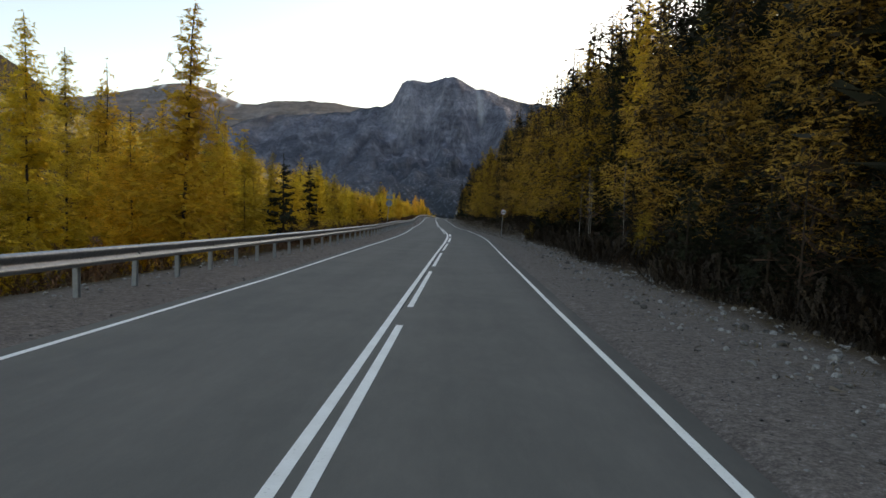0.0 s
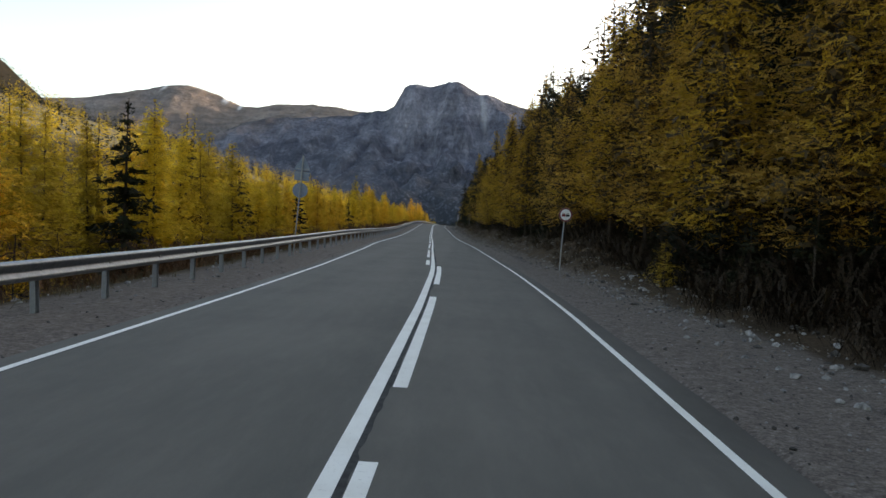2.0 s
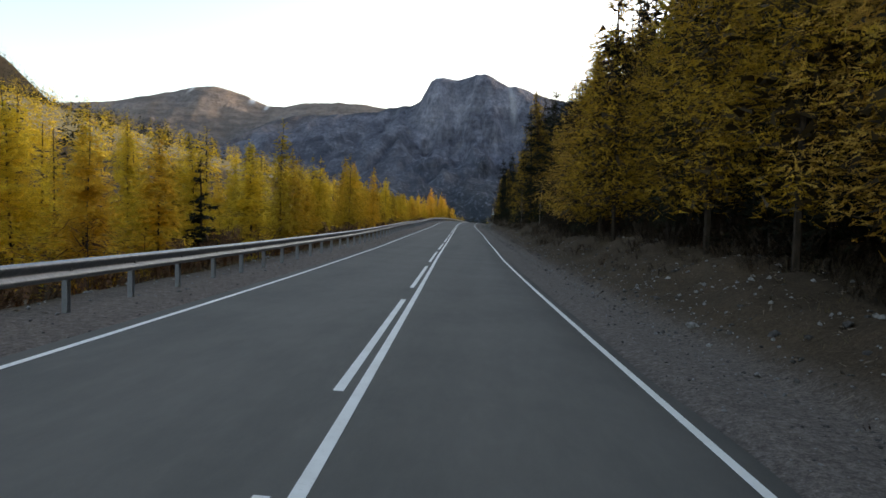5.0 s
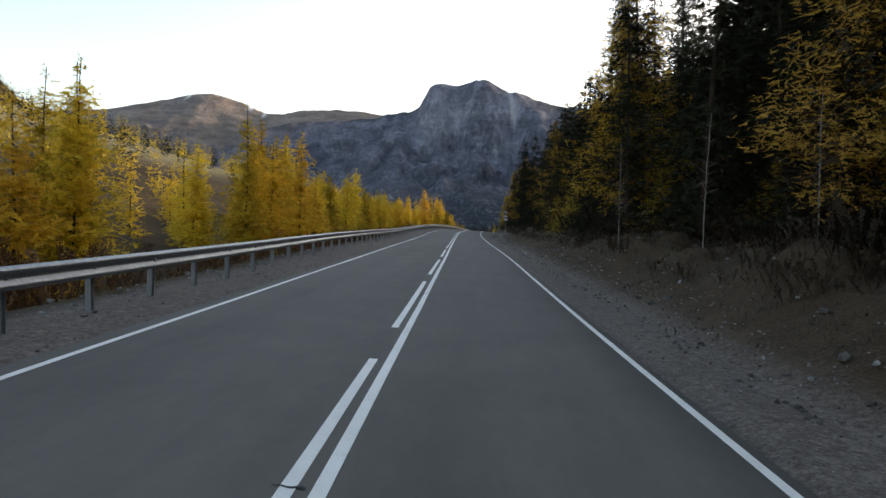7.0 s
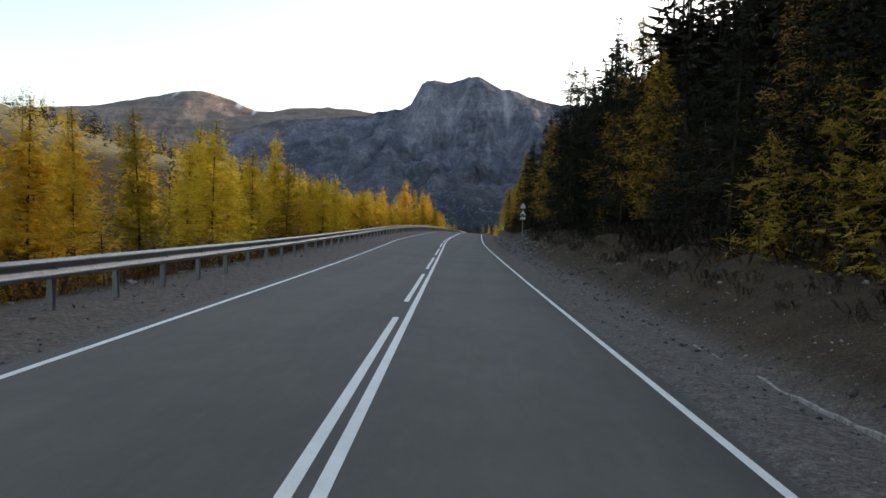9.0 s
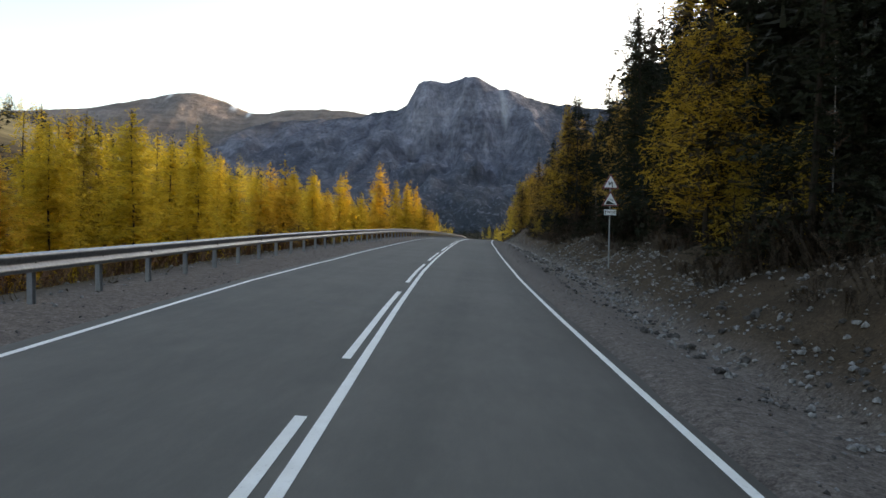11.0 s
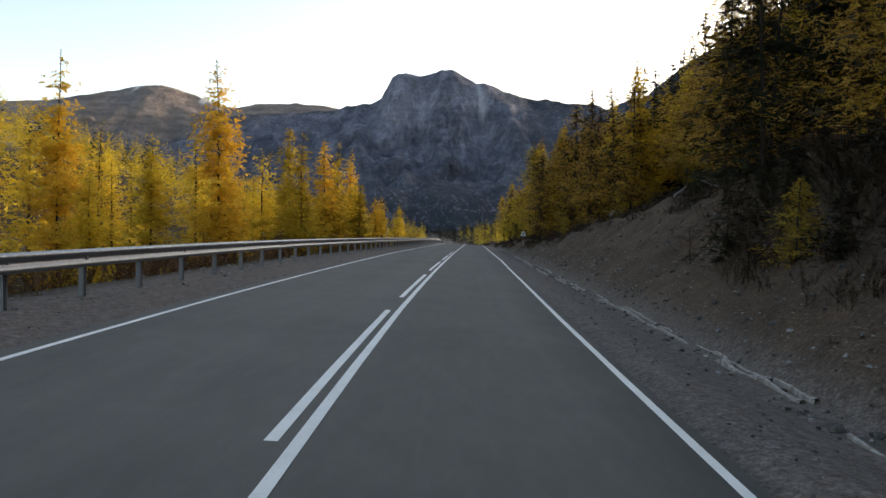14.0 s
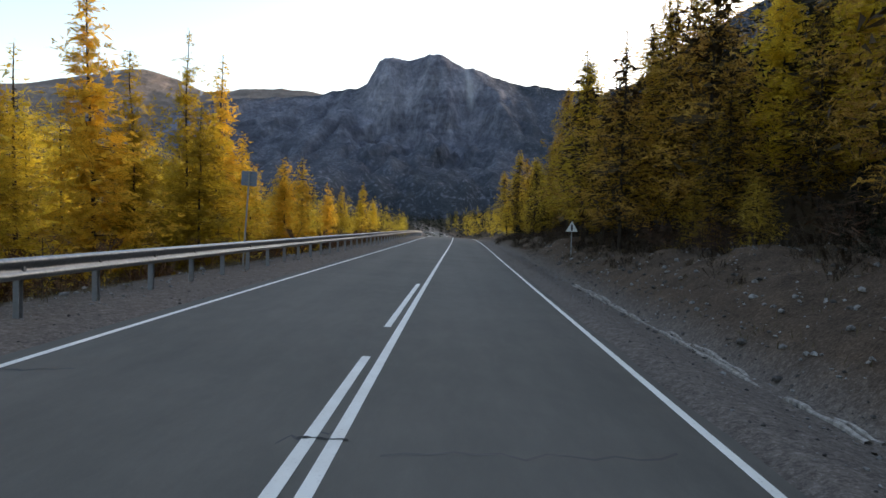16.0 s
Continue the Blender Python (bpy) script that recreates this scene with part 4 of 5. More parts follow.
# the trees that stand out, each where it stands: kind, x, y, height of its tip over the start of the drive
LANDMARKS = [
    ("bare", -12.2, 30, 10.9), ("olive", -27, 51, 11.2), ("amber", -23.6, 45.6, 11.6), ("olive", -14.5, 46.5, 7.3), ("spruce", -14.4, 56.4, 6.8), ("gold", -18, 52.5, 7.8), ("olive", -16, 40, 8.1), ("amber", -14.5, 34, 7.2),
    ("olive", -19, 33, 9.6), ("gold", -17, 27, 9.6), ("amber", -22.7, 66, 11.0), ("spruce", -16.6, 76, 7.6), ("gold", -24, 121, 6.6), ("gold", -19, 175.8, 8.1), ("amber", -18.9, 168, 8.4), ("spruce", -16.3, 142, 5.0),
    ("spruce", -18, 98, 6.4), ("spruce", -16.5, 110, 5.4), ("bare", -20, 177.2, 8.5), ("bare", -21.2, 177.8, 8.3), ("amber", -19.2, 173, 6.5), ("bare", -23.8, 218.3, 11.2), ("spruce", -24, 212.5, 9.7), ("gold", -22.5, 214, 9.9),
    ("amber", -21.5, 209, 9.7), ("amber", -21, 205, 8.5), ("gold", -27.3, 246, 10.1), ("gold", -25, 259, 11.4), ("gold", -29, 253, 10.3), ("gold", -23, 242, 7.5), ("amber", -25.3, 332, 11.2), ("gold", -24.5, 324.6, 9.8), ("gold", -23.7, 300.8, 8.6),
    ("olive", -25.9, 299, 6.4), ("amber", -22.8, 293.7, 8.8), ("amber", -22, 343.3, 13.4), ("gold", -24.2, 339, 8.3), ("olive", -21.4, 358.8, 11.8), ("gold", -18.6, 378.4, 8.6), ("olive", -20, 372, 10.0), ("bare", -20.4, 369.5, 12.0),
    ("bare", -21.3, 381.3, 13.4), ("bare", -20.3, 383.5, 12.6), ("olive", -17.7, 373, 8.1), ("amber", -17.8, 394.8, 7.8), ("amber", -17.9, 390.3, 7.5), ("olive", -22, 361, 8.3), ("gold", -24.4, 513, 7.5),
    ("bare", 17.8, 106.2, 26.2), ("bare", 17.3, 115, 26.1), ("spruce", 16.6, 110, 24.6), ("olive", 20.6, 99.6, 22.3), ("olive", 10.9, 95.2, 17.4), ("bare", 11.5, 144.4, 24.3), ("bare", 11.5, 160.2, 25.2), ("olive", 12.8, 172.7, 21.7), ("spruce", 7, 182.6, 17.6),
    ("olive", 4.2, 238.7, 15.9), ("olive", 3.9, 187, 17.0), ("spruce", 5.9, 181.6, 15.5), ("spruce", 4.5, 247, 17.1), ("spruce", 3.1, 281.7, 17.4), ("young", 2.4, 258.2, 6.0), ("young", 2.9, 264.7, 6.9), ("young", 2.2, 214, 5.4), ("olive", 3.4, 231, 12.0), ("young", 3.4, 210, 6.4), ("young", 2.7, 206, 5.8), ("young", 3.2, 212, 6.6), ("olive", 6.4, 420.5, 18.2),
    ("olive", 14.9, 450, 25.8), ("bare", 8.4, 361.3, 18.1), ("gold", 9.5, 372, 15.6), ("amber", 12, 368, 17.7), ("young", 1.8, 262, 5.0), ("tan", 3.9, 287, 14.8), ("tan", 4.8, 290, 15.4),
    ("olive", 1.4, 303, 14.8), ("tan", 4.0, 320.9, 16.8), ("spruce", 5.8, 321.5, 17.8), ("olive", 2.2, 314.9, 14.8), ("tan", 5.0, 169.0, 12.5), ("tan", 12, 22, 13), ("tan", 13.4, 27, 14.5), ("tan", 13, 77, 17.5), ("tan", 10.4, 73, 15), ("olive", 5.7, 105, 11.5), ("bare", -19, 164, 10.2), ("bare", -18.9, 352, 10.4), ("bare", -17.8, 202, 9.4), ("spruce", 13, 34, 16.5), ("bare", 12.2, 42, 17), ("spruce", 14, 48, 19), ("spruce", 12, 24, 13), ("spruce", 15.5, 40, 20), ("tan", 11, 30, 13.5), ("bare", 15, 56, 20.5), ("bare", 16.5, 66, 21.5), ("spruce", 14, 60, 18), ("olive", 4.1, 190.5, 16.0), ("spruce", 5.9, 193, 17.2), ("spruce", 7.9, 196, 18.9), ("spruce", 4.8, 199, 18.3), ("spruce", 4.4, 202, 17.8), ("spruce", 2.1, 272, 14.6), ("olive", 1.2, 263, 13.0), ("olive", 2.6, 269, 14.6), ("spruce", 3.7, 275, 16.3), ("spruce", 2.7, 278, 15.2), ("spruce", 2.6, 281, 14.4),
    ("bare", 13.8, 62, 20.8), ("bare", 16.5, 65, 23.0), ("spruce", 19.9, 68, 25.1), ("spruce", 23.9, 71, 26.8), ("spruce", 2.5, 325, 14.7), ("bare", 2.4, 328, 13.9), ("spruce", 5.3, 331, 17.3), ("olive", 4.2, 378, 14.7), ("olive", 4.2, 381, 14.3), ("bare", 7.4, 384, 17.1), ("pole", 9.3, 39, 5.4), ("pole", 8.9, 47.5, 5.6), ("pole", 8.3, 44, 4.4), ("pole", 3.9, 167.9, 5.5), ("pole", 1.6, 180, 5.9), ("pole", 3, 173.5, 6.0), ("pole", 9, 52, 4.7),
    ("young", 9.6, 36, 2.6), ("spruce", 10.2, 41, 4.6), ("spruce", 10.8, 29, 4.4), ("spruce", 9.9, 25, 3.4), ("spruce", 10, 21, 3.6), ("spruce", 10.6, 17, 4.6), ("spruce", 12, 27, 7.8), ("spruce", 12.4, 20, 8.3),
    ("bare", -20, 196.5, 10.4), ("amber", -23.3, 209.8, 11.3), ("amber", -21.5, 202.5, 9.6), ("spruce", -21.3, 53.4, 10.8), ("olive", -19.3, 54.2, 10.2), ("spruce", 13.2, 85, 20.8), ("spruce", 9.6, 126, 19.4), ("olive", 8.6, 121, 17.0), ("olive", 5.5, 131, 14.2), ("spruce", 6.3, 136, 15.5), ("spruce", 7, 219, 16.5), ("spruce", 5.6, 215, 14.5), ("bare", 8.5, 224, 17.0), ("bare", 4.6, 374, 17.4), ("bare", 3.7, 400, 16.6), ("spruce", -18.9, 90.2, 7.2), ("spruce", -17.3, 95.8, 5.0), ("olive", 4.4, 377.3, 14.9), ("olive", 3.4, 369.3, 8.6), ("young", 4.5, 369.3, 5.6), ("olive", 6.9, 369.3, 12.0), ("tan", 1.7, 378, 12.9), ("gold", 2.1, 389, 14.4),
    ("tan", 3.3, 358.7, 15.2), ("tan", 5.0, 357, 15.4), ("olive", 6.9, 360, 16.4), ("tan", 9.5, 354, 16.8), ("young", 2.2, 364, 4.6), ("gold", 3.4, 394, 15.0), ("olive", 2.6, 385.5, 11.4),
]
taken = []
for kind, x, y, tip in LANDMARKS:
    plant(kind, x, y, max(2.5, tip + 0.15 - float(ground_z(x, y))))
    taken.append((x, y))


def in_clearing(x, y):
    """The gap in the larches on the river side, through which the bare hillside shows."""
    return ((x < -13) & (y > 179) & (y < 194)) | ((x < -25) & (x > -60) & (y > 188) & (y < 216 - 0.5 * (x + 25)))


def free(x, y, r):
    return not (r > 1.5 and in_clearing(x, y)) and all((x - a) ** 2 + (y - b) ** 2 > r * r for a, b in taken)


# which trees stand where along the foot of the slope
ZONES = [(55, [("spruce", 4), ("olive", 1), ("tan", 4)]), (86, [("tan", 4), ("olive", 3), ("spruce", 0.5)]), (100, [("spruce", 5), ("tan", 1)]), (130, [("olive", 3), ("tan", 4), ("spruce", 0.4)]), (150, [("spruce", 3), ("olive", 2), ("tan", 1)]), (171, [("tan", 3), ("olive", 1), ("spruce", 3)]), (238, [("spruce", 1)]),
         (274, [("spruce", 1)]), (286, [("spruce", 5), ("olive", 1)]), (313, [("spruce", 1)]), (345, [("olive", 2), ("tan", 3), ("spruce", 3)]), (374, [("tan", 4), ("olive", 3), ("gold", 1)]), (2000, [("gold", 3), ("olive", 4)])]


def scatter(n, y_range, u_range, kinds, heights, gap, anchor):
    """Trees at random beside the road; anchor(y) gives where u counts from."""
    made = 0
    for _ in range(n * 6):
        if made == n:
            break
        y = rng.uniform(*y_range)
        u = rng.uniform(*u_range)
        x = float(cx(y) + anchor(y) + u)
        if not free(x, y, gap):
            continue
        names, weights = zip(*(kinds or next(k for end, k in ZONES if y < end)))
        aside = 2.4 if abs(y - 75.2) < 4 and 0 < x - 4.62 < 3.5 else 0.0  # the round sign stands clear of the boughs
        plant(str(rng.choice(names, p=np.array(weights) / sum(weights))), x + aside, y, rng.uniform(*heights))
        taken.append((x, y))
        made += 1


left_of = lambda y: float(rail_u(y))
right_of = lambda y: float(curve_at(TOE, y)) + max(0.0, float(curve_at(CUT_H, y))) * 1.6
YELLOW = [("gold", 5), ("amber", 4), ("olive", 2)]
scatter(34, (8, 100), (-13, -7), [("gold", 4), ("amber", 2), ("olive", 4)], (6.5, 10), 2.2, left_of)
scatter(22, (60, 140), (-13, -6.5), YELLOW, (5.4, 9.0), 2.6, left_of)
scatter(48, (140, 330), (-13, -6.5), YELLOW, (5.4, 9.0), 2.6, left_of)
scatter(16, (256, 304), (-16, -8), YELLOW, (6.5, 9.5), 2.2, left_of)
scatter(20, (300, 470), (-14, -6.5), [("gold", 2), ("olive", 4), ("amber", 4)], (7, 10.5), 2.6, left_of)
scatter(26, (8, 72), (3.0, 11), None, (11, 16), 2.6, right_of)
scatter(44, (72, 140), (0.4, 9), None, (10, 16), 2.3, right_of)
scatter(42, (135, 203), (0.8, 9.5), None, (10, 15), 2.5, right_of)
scatter(20, (203, 244), (1.5, 9.5), None, (6.5, 10.5), 2.5, right_of)
scatter(16, (244, 270), (0.8, 9.5), None, (9, 14), 2.5, right_of)
scatter(14, (262, 300), (1.0, 10), None, (8, 14), 2.6, right_of)
scatter(12, (300, 345), (0.8, 9), None, (8, 14.5), 3.0, right_of)
scatter(7, (345, 396), (6, 12), None, (10, 13), 3.4, right_of)
scatter(22, (396, 470), (0.8, 9), None, (8, 13), 3.0, right_of)
scatter(22, (12, 440), (1.2, 4), [("young", 4), ("young_spruce", 3)], (1.6, 3.6), 1.3, right_of)
scatter(4, (120, 300), (1.5, 5), [("pole", 1)], (3.5, 6.5), 1.5, right_of)
scatter(58, (4, 350), (6.5, 13), [("spruce", 1)], (9, 14), 2.0, right_of)
scatter(160, (6, 322), (2.0, 7.0), [("young_spruce", 4), ("shrub", 1)], (1.4, 4.2), 0.9, right_of)
scatter(110, (10, 460), (-8.5, -3.0), [("shrub", 1)], (1.3, 2.6), 1.0, left_of)
scatter(36, (20, 460), (0.3, 6), [("shrub", 1)], (0.7, 1.7), 1.2, right_of)
scatter(50, (290, 334), (-1.2, 3), [("young_spruce", 3), ("shrub", 2)], (0.9, 2.6), 0.7, right_of)
scatter(34, (303, 323), (1.6, 6.0), [("young_spruce", 3), ("shrub", 3), ("young", 1)], (0.9, 2.2), 0.7, lambda y: float(curve_at(TOE, y)))
scatter(24, (334, 372), (0.3, 3), [("young_spruce", 2), ("shrub", 3)], (0.6, 1.8), 0.8, right_of)
for src in KINDS.values():
    for o in (*src.children_recursive, src):
        bpy.data.objects.remove(o)


# woods farther off, one mesh for each side
def far_woods(name, spots, mat, label, blades=120, blade=1.35):
    out, soft = [], []
    protos = [tree_shape(rng, height=12.0, width=2.4, start=0.06, branches=8 if blades < 40 else 26 if blades < 300 else 60, blades=blades, blade=blade, fuzz=0.8, slim=0.15, droop=0.2, upturn=0.15, power=0.65, ragged=0.3) for _ in range(5)]
    wood = []
    for x, y, z, h in spots:
        lim, t, nrm, _ = protos[int(rng.integers(5))]
        if blades < 300:
            lim = lim[:0]
        t = np.concatenate([t, lim]) * (h / 12.0)
        wood.append(np.arange(len(t)) >= len(nrm))
        nrm = np.concatenate([nrm, np.broadcast_to((0.3, -0.5, 0.4), (len(lim), 3))])
        a = rng.uniform(0, 6.283)
        c, s = math.cos(a), math.sin(a)
        t = np.stack([t[..., 0] * c - t[..., 1] * s + x, t[..., 0] * s + t[..., 1] * c + y, t[..., 2] + z], -1)
        out.append(t)
        soft.append(np.stack([nrm[:, 0] * c - nrm[:, 1] * s, nrm[:, 0] * s + nrm[:, 1] * c, nrm[:, 2]], -1))
    ob = triangles_object(name, np.concatenate(out), mat, normals=np.concatenate(soft))
    ob.data.materials.append(BARK)
    ob.data.polygons.foreach_set("material_index", np.concatenate(wood).astype(np.int32))
    return tagged(ob, label, "woods", kind="stuff")


def wood_spots(n, ys, us, heights, anchor, keep=None):
    y = rng.uniform(*ys, n)
    u = rng.uniform(*us, n)
    x = cx(y) + np.array([anchor(v) for v in y]) + u
    h = rng.uniform(*heights, n)
    z = ground_z(x, y) - 0.3
    ok = np.ones(n, bool) if keep is None else keep(x, y)
    return list(zip(x[ok], y[ok], z[ok], h[ok]))


clear_of = lambda x, y: ~in_clearing(x, y)
no_meadow = lambda x, y: ~in_clearing(x, y) & (value_noise(x * 0.012, y * 0.012, 77) > -0.35) & ~((x < -85) & (x > -135) & (y > 230) & (y < 420))
far_woods("back_row_larches", wood_spots(150, (10, 430), (-40, -13), (8, 12), left_of, clear_of), GOLD, "golden larches behind the forest edge", 700, 0.7)
# black backdrop of spruces: their colour paints the dark inside the wood
far_woods("back_row_slope_trees", wood_spots(280, (4, 203), (8, 26), (14, 21), right_of) + wood_spots(60, (203, 246), (8, 26), (9, 13), right_of) + wood_spots(130, (246, 338), (8, 26), (14, 20), right_of) + wood_spots(150, (338, 440), (7, 26), (10, 15), right_of), SHADE_GREEN, "spruces behind the forest edge, the wood's shade in their dark colour", 330, 0.9)
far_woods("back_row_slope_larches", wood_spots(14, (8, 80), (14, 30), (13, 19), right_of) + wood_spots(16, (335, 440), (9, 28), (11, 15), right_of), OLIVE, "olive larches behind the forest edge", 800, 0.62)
far_woods("far_gold_woods", wood_spots(900, (20, 640), (-130, -36), (8, 12), left_of, no_meadow), FAR_GOLD, "golden larch woods on the river flat and hillside")
far_woods("far_olive_woods", wood_spots(420, (20, 700), (-160, -30), (8, 12), left_of, no_meadow), FAR_OLIVE, "olive-yellow larch woods on the hillside")
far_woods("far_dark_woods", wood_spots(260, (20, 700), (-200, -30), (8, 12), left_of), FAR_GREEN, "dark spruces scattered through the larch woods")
far_woods("hillside_woods", wood_spots(420, (300, 1000), (-700, -160), (9, 13), left_of) + wood_spots(200, (130, 300), (-330, -115), (9, 12), left_of, no_meadow), FAR_OLIVE, "mixed woods on the hillside", 55)
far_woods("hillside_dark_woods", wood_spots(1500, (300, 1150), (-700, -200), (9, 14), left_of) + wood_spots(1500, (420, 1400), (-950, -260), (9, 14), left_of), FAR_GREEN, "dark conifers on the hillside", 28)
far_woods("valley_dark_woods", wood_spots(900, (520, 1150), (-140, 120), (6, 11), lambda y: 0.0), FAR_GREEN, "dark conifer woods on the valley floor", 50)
far_woods("valley_gold_woods", wood_spots(420, (440, 900), (-70, -6), (7, 11), left_of) + wood_spots(160, (440, 800), (4, 50), (8, 12), right_of), FAR_GOLD, "golden larches down the valley", 100)
far_woods("slope_woods", wood_spots(700, (10, 640), (32, 130), (11, 17), right_of), FAR_GREEN, "dark spruce and larch woods up the slope", 95)
far_woods("slope_gold_woods", wood_spots(90, (60, 640), (60, 110), (10, 15), right_of) + wood_spots(120, (300, 640), (22, 60), (10, 15), right_of), FAR_OLIVE, "olive larches up the slope", 130)


def mountain_woods():
    xs, vs, X, Y, Zm, head = CLIFF_GRID
    n = 4200
    i = (rng.random(n) ** 1.2 * 118).astype(int)
    j = rng.integers(30, len(xs) - 20, n)
    i = np.where(rng.random(n) < 0.12, rng.integers(100, 126, n), i)
    spots = [(X[a, b] + rng.uniform(-6, 6), Y[a, b], Zm[a, b] - 1.0, rng.uniform(8, 15)) for a, b in zip(i, j) if head[a, b] < 0.5 or vs[a] < 0.72 or vs[a] > 0.985]
    return far_woods("mountain_woods", spots, FAR_GREEN, "dark conifers on the mountain's lower slopes and crest", 11)


mountain_woods()


# ---- stones, grass and dead wood on the verges ----
def pebble(rng):
    bm = bmesh.new()
    bmesh.ops.create_icosphere(bm, subdivisions=1, radius=1.0)
    bmesh.ops.delete(bm, geom=[v for v in bm.verts if v.co.z < -0.6], context="VERTS")
    bmesh.ops.triangulate(bm, faces=bm.faces[:])
    for v in bm.verts:
        v.co = Vector([c * s for c, s in zip(v.co, (1.0, 0.75, 0.6))]) * rng.uniform(0.55, 1.3)
    me = [[tuple(v.co) for v in f.verts] for f in bm.faces]
    bm.free()
    return np.array(me)


def stones(name, spots, label, mat=None):
    protos = [pebble(rng) for _ in range(6)]
    out = []
    for x, y, z, s in spots:
        t = protos[int(rng.integers(6))] * s
        a = rng.uniform(0, 6.283)
        c, q = math.cos(a), math.sin(a)
        out.append(np.stack([t[..., 0] * c - t[..., 1] * q + x, t[..., 0] * q + t[..., 1] * c + y, t[..., 2] + z], -1))
    return tagged(triangles_object(name, np.concatenate(out), mat or STONE), label, "stones", kind="stuff")


def verge_spots(n, ys, us, anchor, sizes):
    y = rng.uniform(*ys, n)
    x = cx(y) + anchor(y) + us[0] + (us[1] - us[0]) * rng.random(n)
    s = sizes[0] + (sizes[1] - sizes[0]) * rng.random(n) ** 3
    return list(zip(x, y, ground_z(x, y) + 0.2 * s, s))


toe_at = lambda y: curve_at(TOE, y)
stones("verge_gravel", verge_spots(1500, (2, 400), (0.6, 3.6), right_edge, (0.008, 0.03)), "loose grey gravel on the shoulder")
stones("shoulder_chippings", verge_spots(7000, (2, 400), (0.7, 3.2), right_edge, (0.008, 0.032)), "grey chippings strewn over the shoulder")
stones("shoulder_gravel", verge_spots(6000, (2, 400), (0.7, 3.3), right_edge, (0.01, 0.036)) + verge_spots(2600, (2, 400), (0.6, 3.4), right_edge, (0.012, 0.045)) + verge_spots(3000, (2, 430), (-1.9, -0.5), left_edge, (0.012, 0.045)), "dark loose gravel on the shoulders", DARK_STONE)
stones("toe_rubble", verge_spots(5000, (60, 400), (-0.7, 0.8), toe_at, (0.015, 0.07)), "dark broken stones along the foot of the bank", DARK_STONE)
stones("bank_clods", verge_spots(600, (242, 290), (1.8, 4.4), right_edge, (0.03, 0.14)) + verge_spots(3800, (2, 400), (2.2, 8.0), right_edge, (0.02, 0.13)), "dark clods of earth on the bank", DARK_STONE)
stones("bank_rubble", verge_spots(2200, (2, 420), (1.8, 4.4), right_edge, (0.014, 0.085)) + verge_spots(800, (6, 72), (2.2, 5.2), right_edge, (0.03, 0.12)) + verge_spots(700, (242, 300), (2.0, 5.6), right_edge, (0.025, 0.11)) + verge_spots(500, (72, 130), (2.6, 5.6), right_edge, (0.025, 0.1)) + verge_spots(2000, (2, 420), (3.0, 9.0), right_edge, (0.015, 0.12)), "pale broken stones on the bank")
stones("bank_stones", verge_spots(5000, (4, 400), (-0.6, 0.9), toe_at, (0.012, 0.055)) + verge_spots(1700, (4, 400), (0.9, 2.6), toe_at, (0.015, 0.06)) + verge_spots(1700, (242, 288), (-0.7, 2.4), toe_at, (0.025, 0.12)) + verge_spots(900, (300, 372), (0.2, 6.0), toe_at, (0.02, 0.1)), "pale broken stones strewn over the foot of the bank")
stones("river_side_rubble", verge_spots(3000, (2, 440), (-0.9, 0.5), rail_u, (0.015, 0.08)) + verge_spots(1200, (2, 440), (-3.2, -0.6), rail_u, (0.02, 0.13)), "pale stones under the guard rail")


def boulder(x, y, s):
    bm = bmesh.new()
    bmesh.ops.create_icosphere(bm, subdivisions=2, radius=s)
    for v in bm.verts:
        v.co *= 1 + 0.35 * noise.noise(v.co / s * 1.3 + Vector((x, y, 0)))
        v.co.z *= 0.65
    ob = tagged(new("boulder"), "pale angular boulder lying on the bank", "rock", "boulders on the bank")
    part("stone", bm, STONE, ob)
    ob.matrix_world = pose(x, y, float(ground_z(x, y)) + 0.15 * s, 0, 0, rng.uniform(0, 360))


for _ in range(16):
    y = rng.uniform(10, 400)
    boulder(float(cx(y) + right_edge(y) + rng.uniform(2.4, 7.0)), y, rng.uniform(0.08, 0.17))


def grass(name, n, ys, us, anchor, label, size=(0.15, 0.45)):
    y = rng.uniform(*ys, n)
    x = cx(y) + anchor(y) + us[0] + (us[1] - us[0]) * rng.random(n)
    keep = value_noise(x * 0.5, y * 0.35, 55) > -0.1
    x, y = x[keep], y[keep]
    n = len(x)
    z = ground_z(x, y)
    tri = []
    for k in range(7):
        h = rng.uniform(*size, n)
        a = rng.uniform(0, 6.283, n)
        ox, oy = x + rng.normal(0, 0.12, n), y + rng.normal(0, 0.12, n)
        root = np.stack([ox, oy, z - 0.03], 1)
        w = np.stack([np.cos(a), np.sin(a), 0 * a], 1) * 0.009
        tip = root + np.stack([rng.normal(0, 0.45, n) * h, rng.normal(0, 0.45, n) * h, h], 1)
        tri.append(np.stack([root - w, root + w, tip], 1))
    return tagged(triangles_object(name, np.concatenate(tri), STRAW), label, "grass", kind="stuff")


grass("bank_grass", 5000, (2, 420), (3.0, 11), right_edge, "dry brown grass tufts on the bank", (0.06, 0.22))
grass("river_side_grass", 7000, (2, 440), (-7, -0.6), rail_u, "dry straw-coloured grass tufts past the guard rail", (0.12, 0.35))


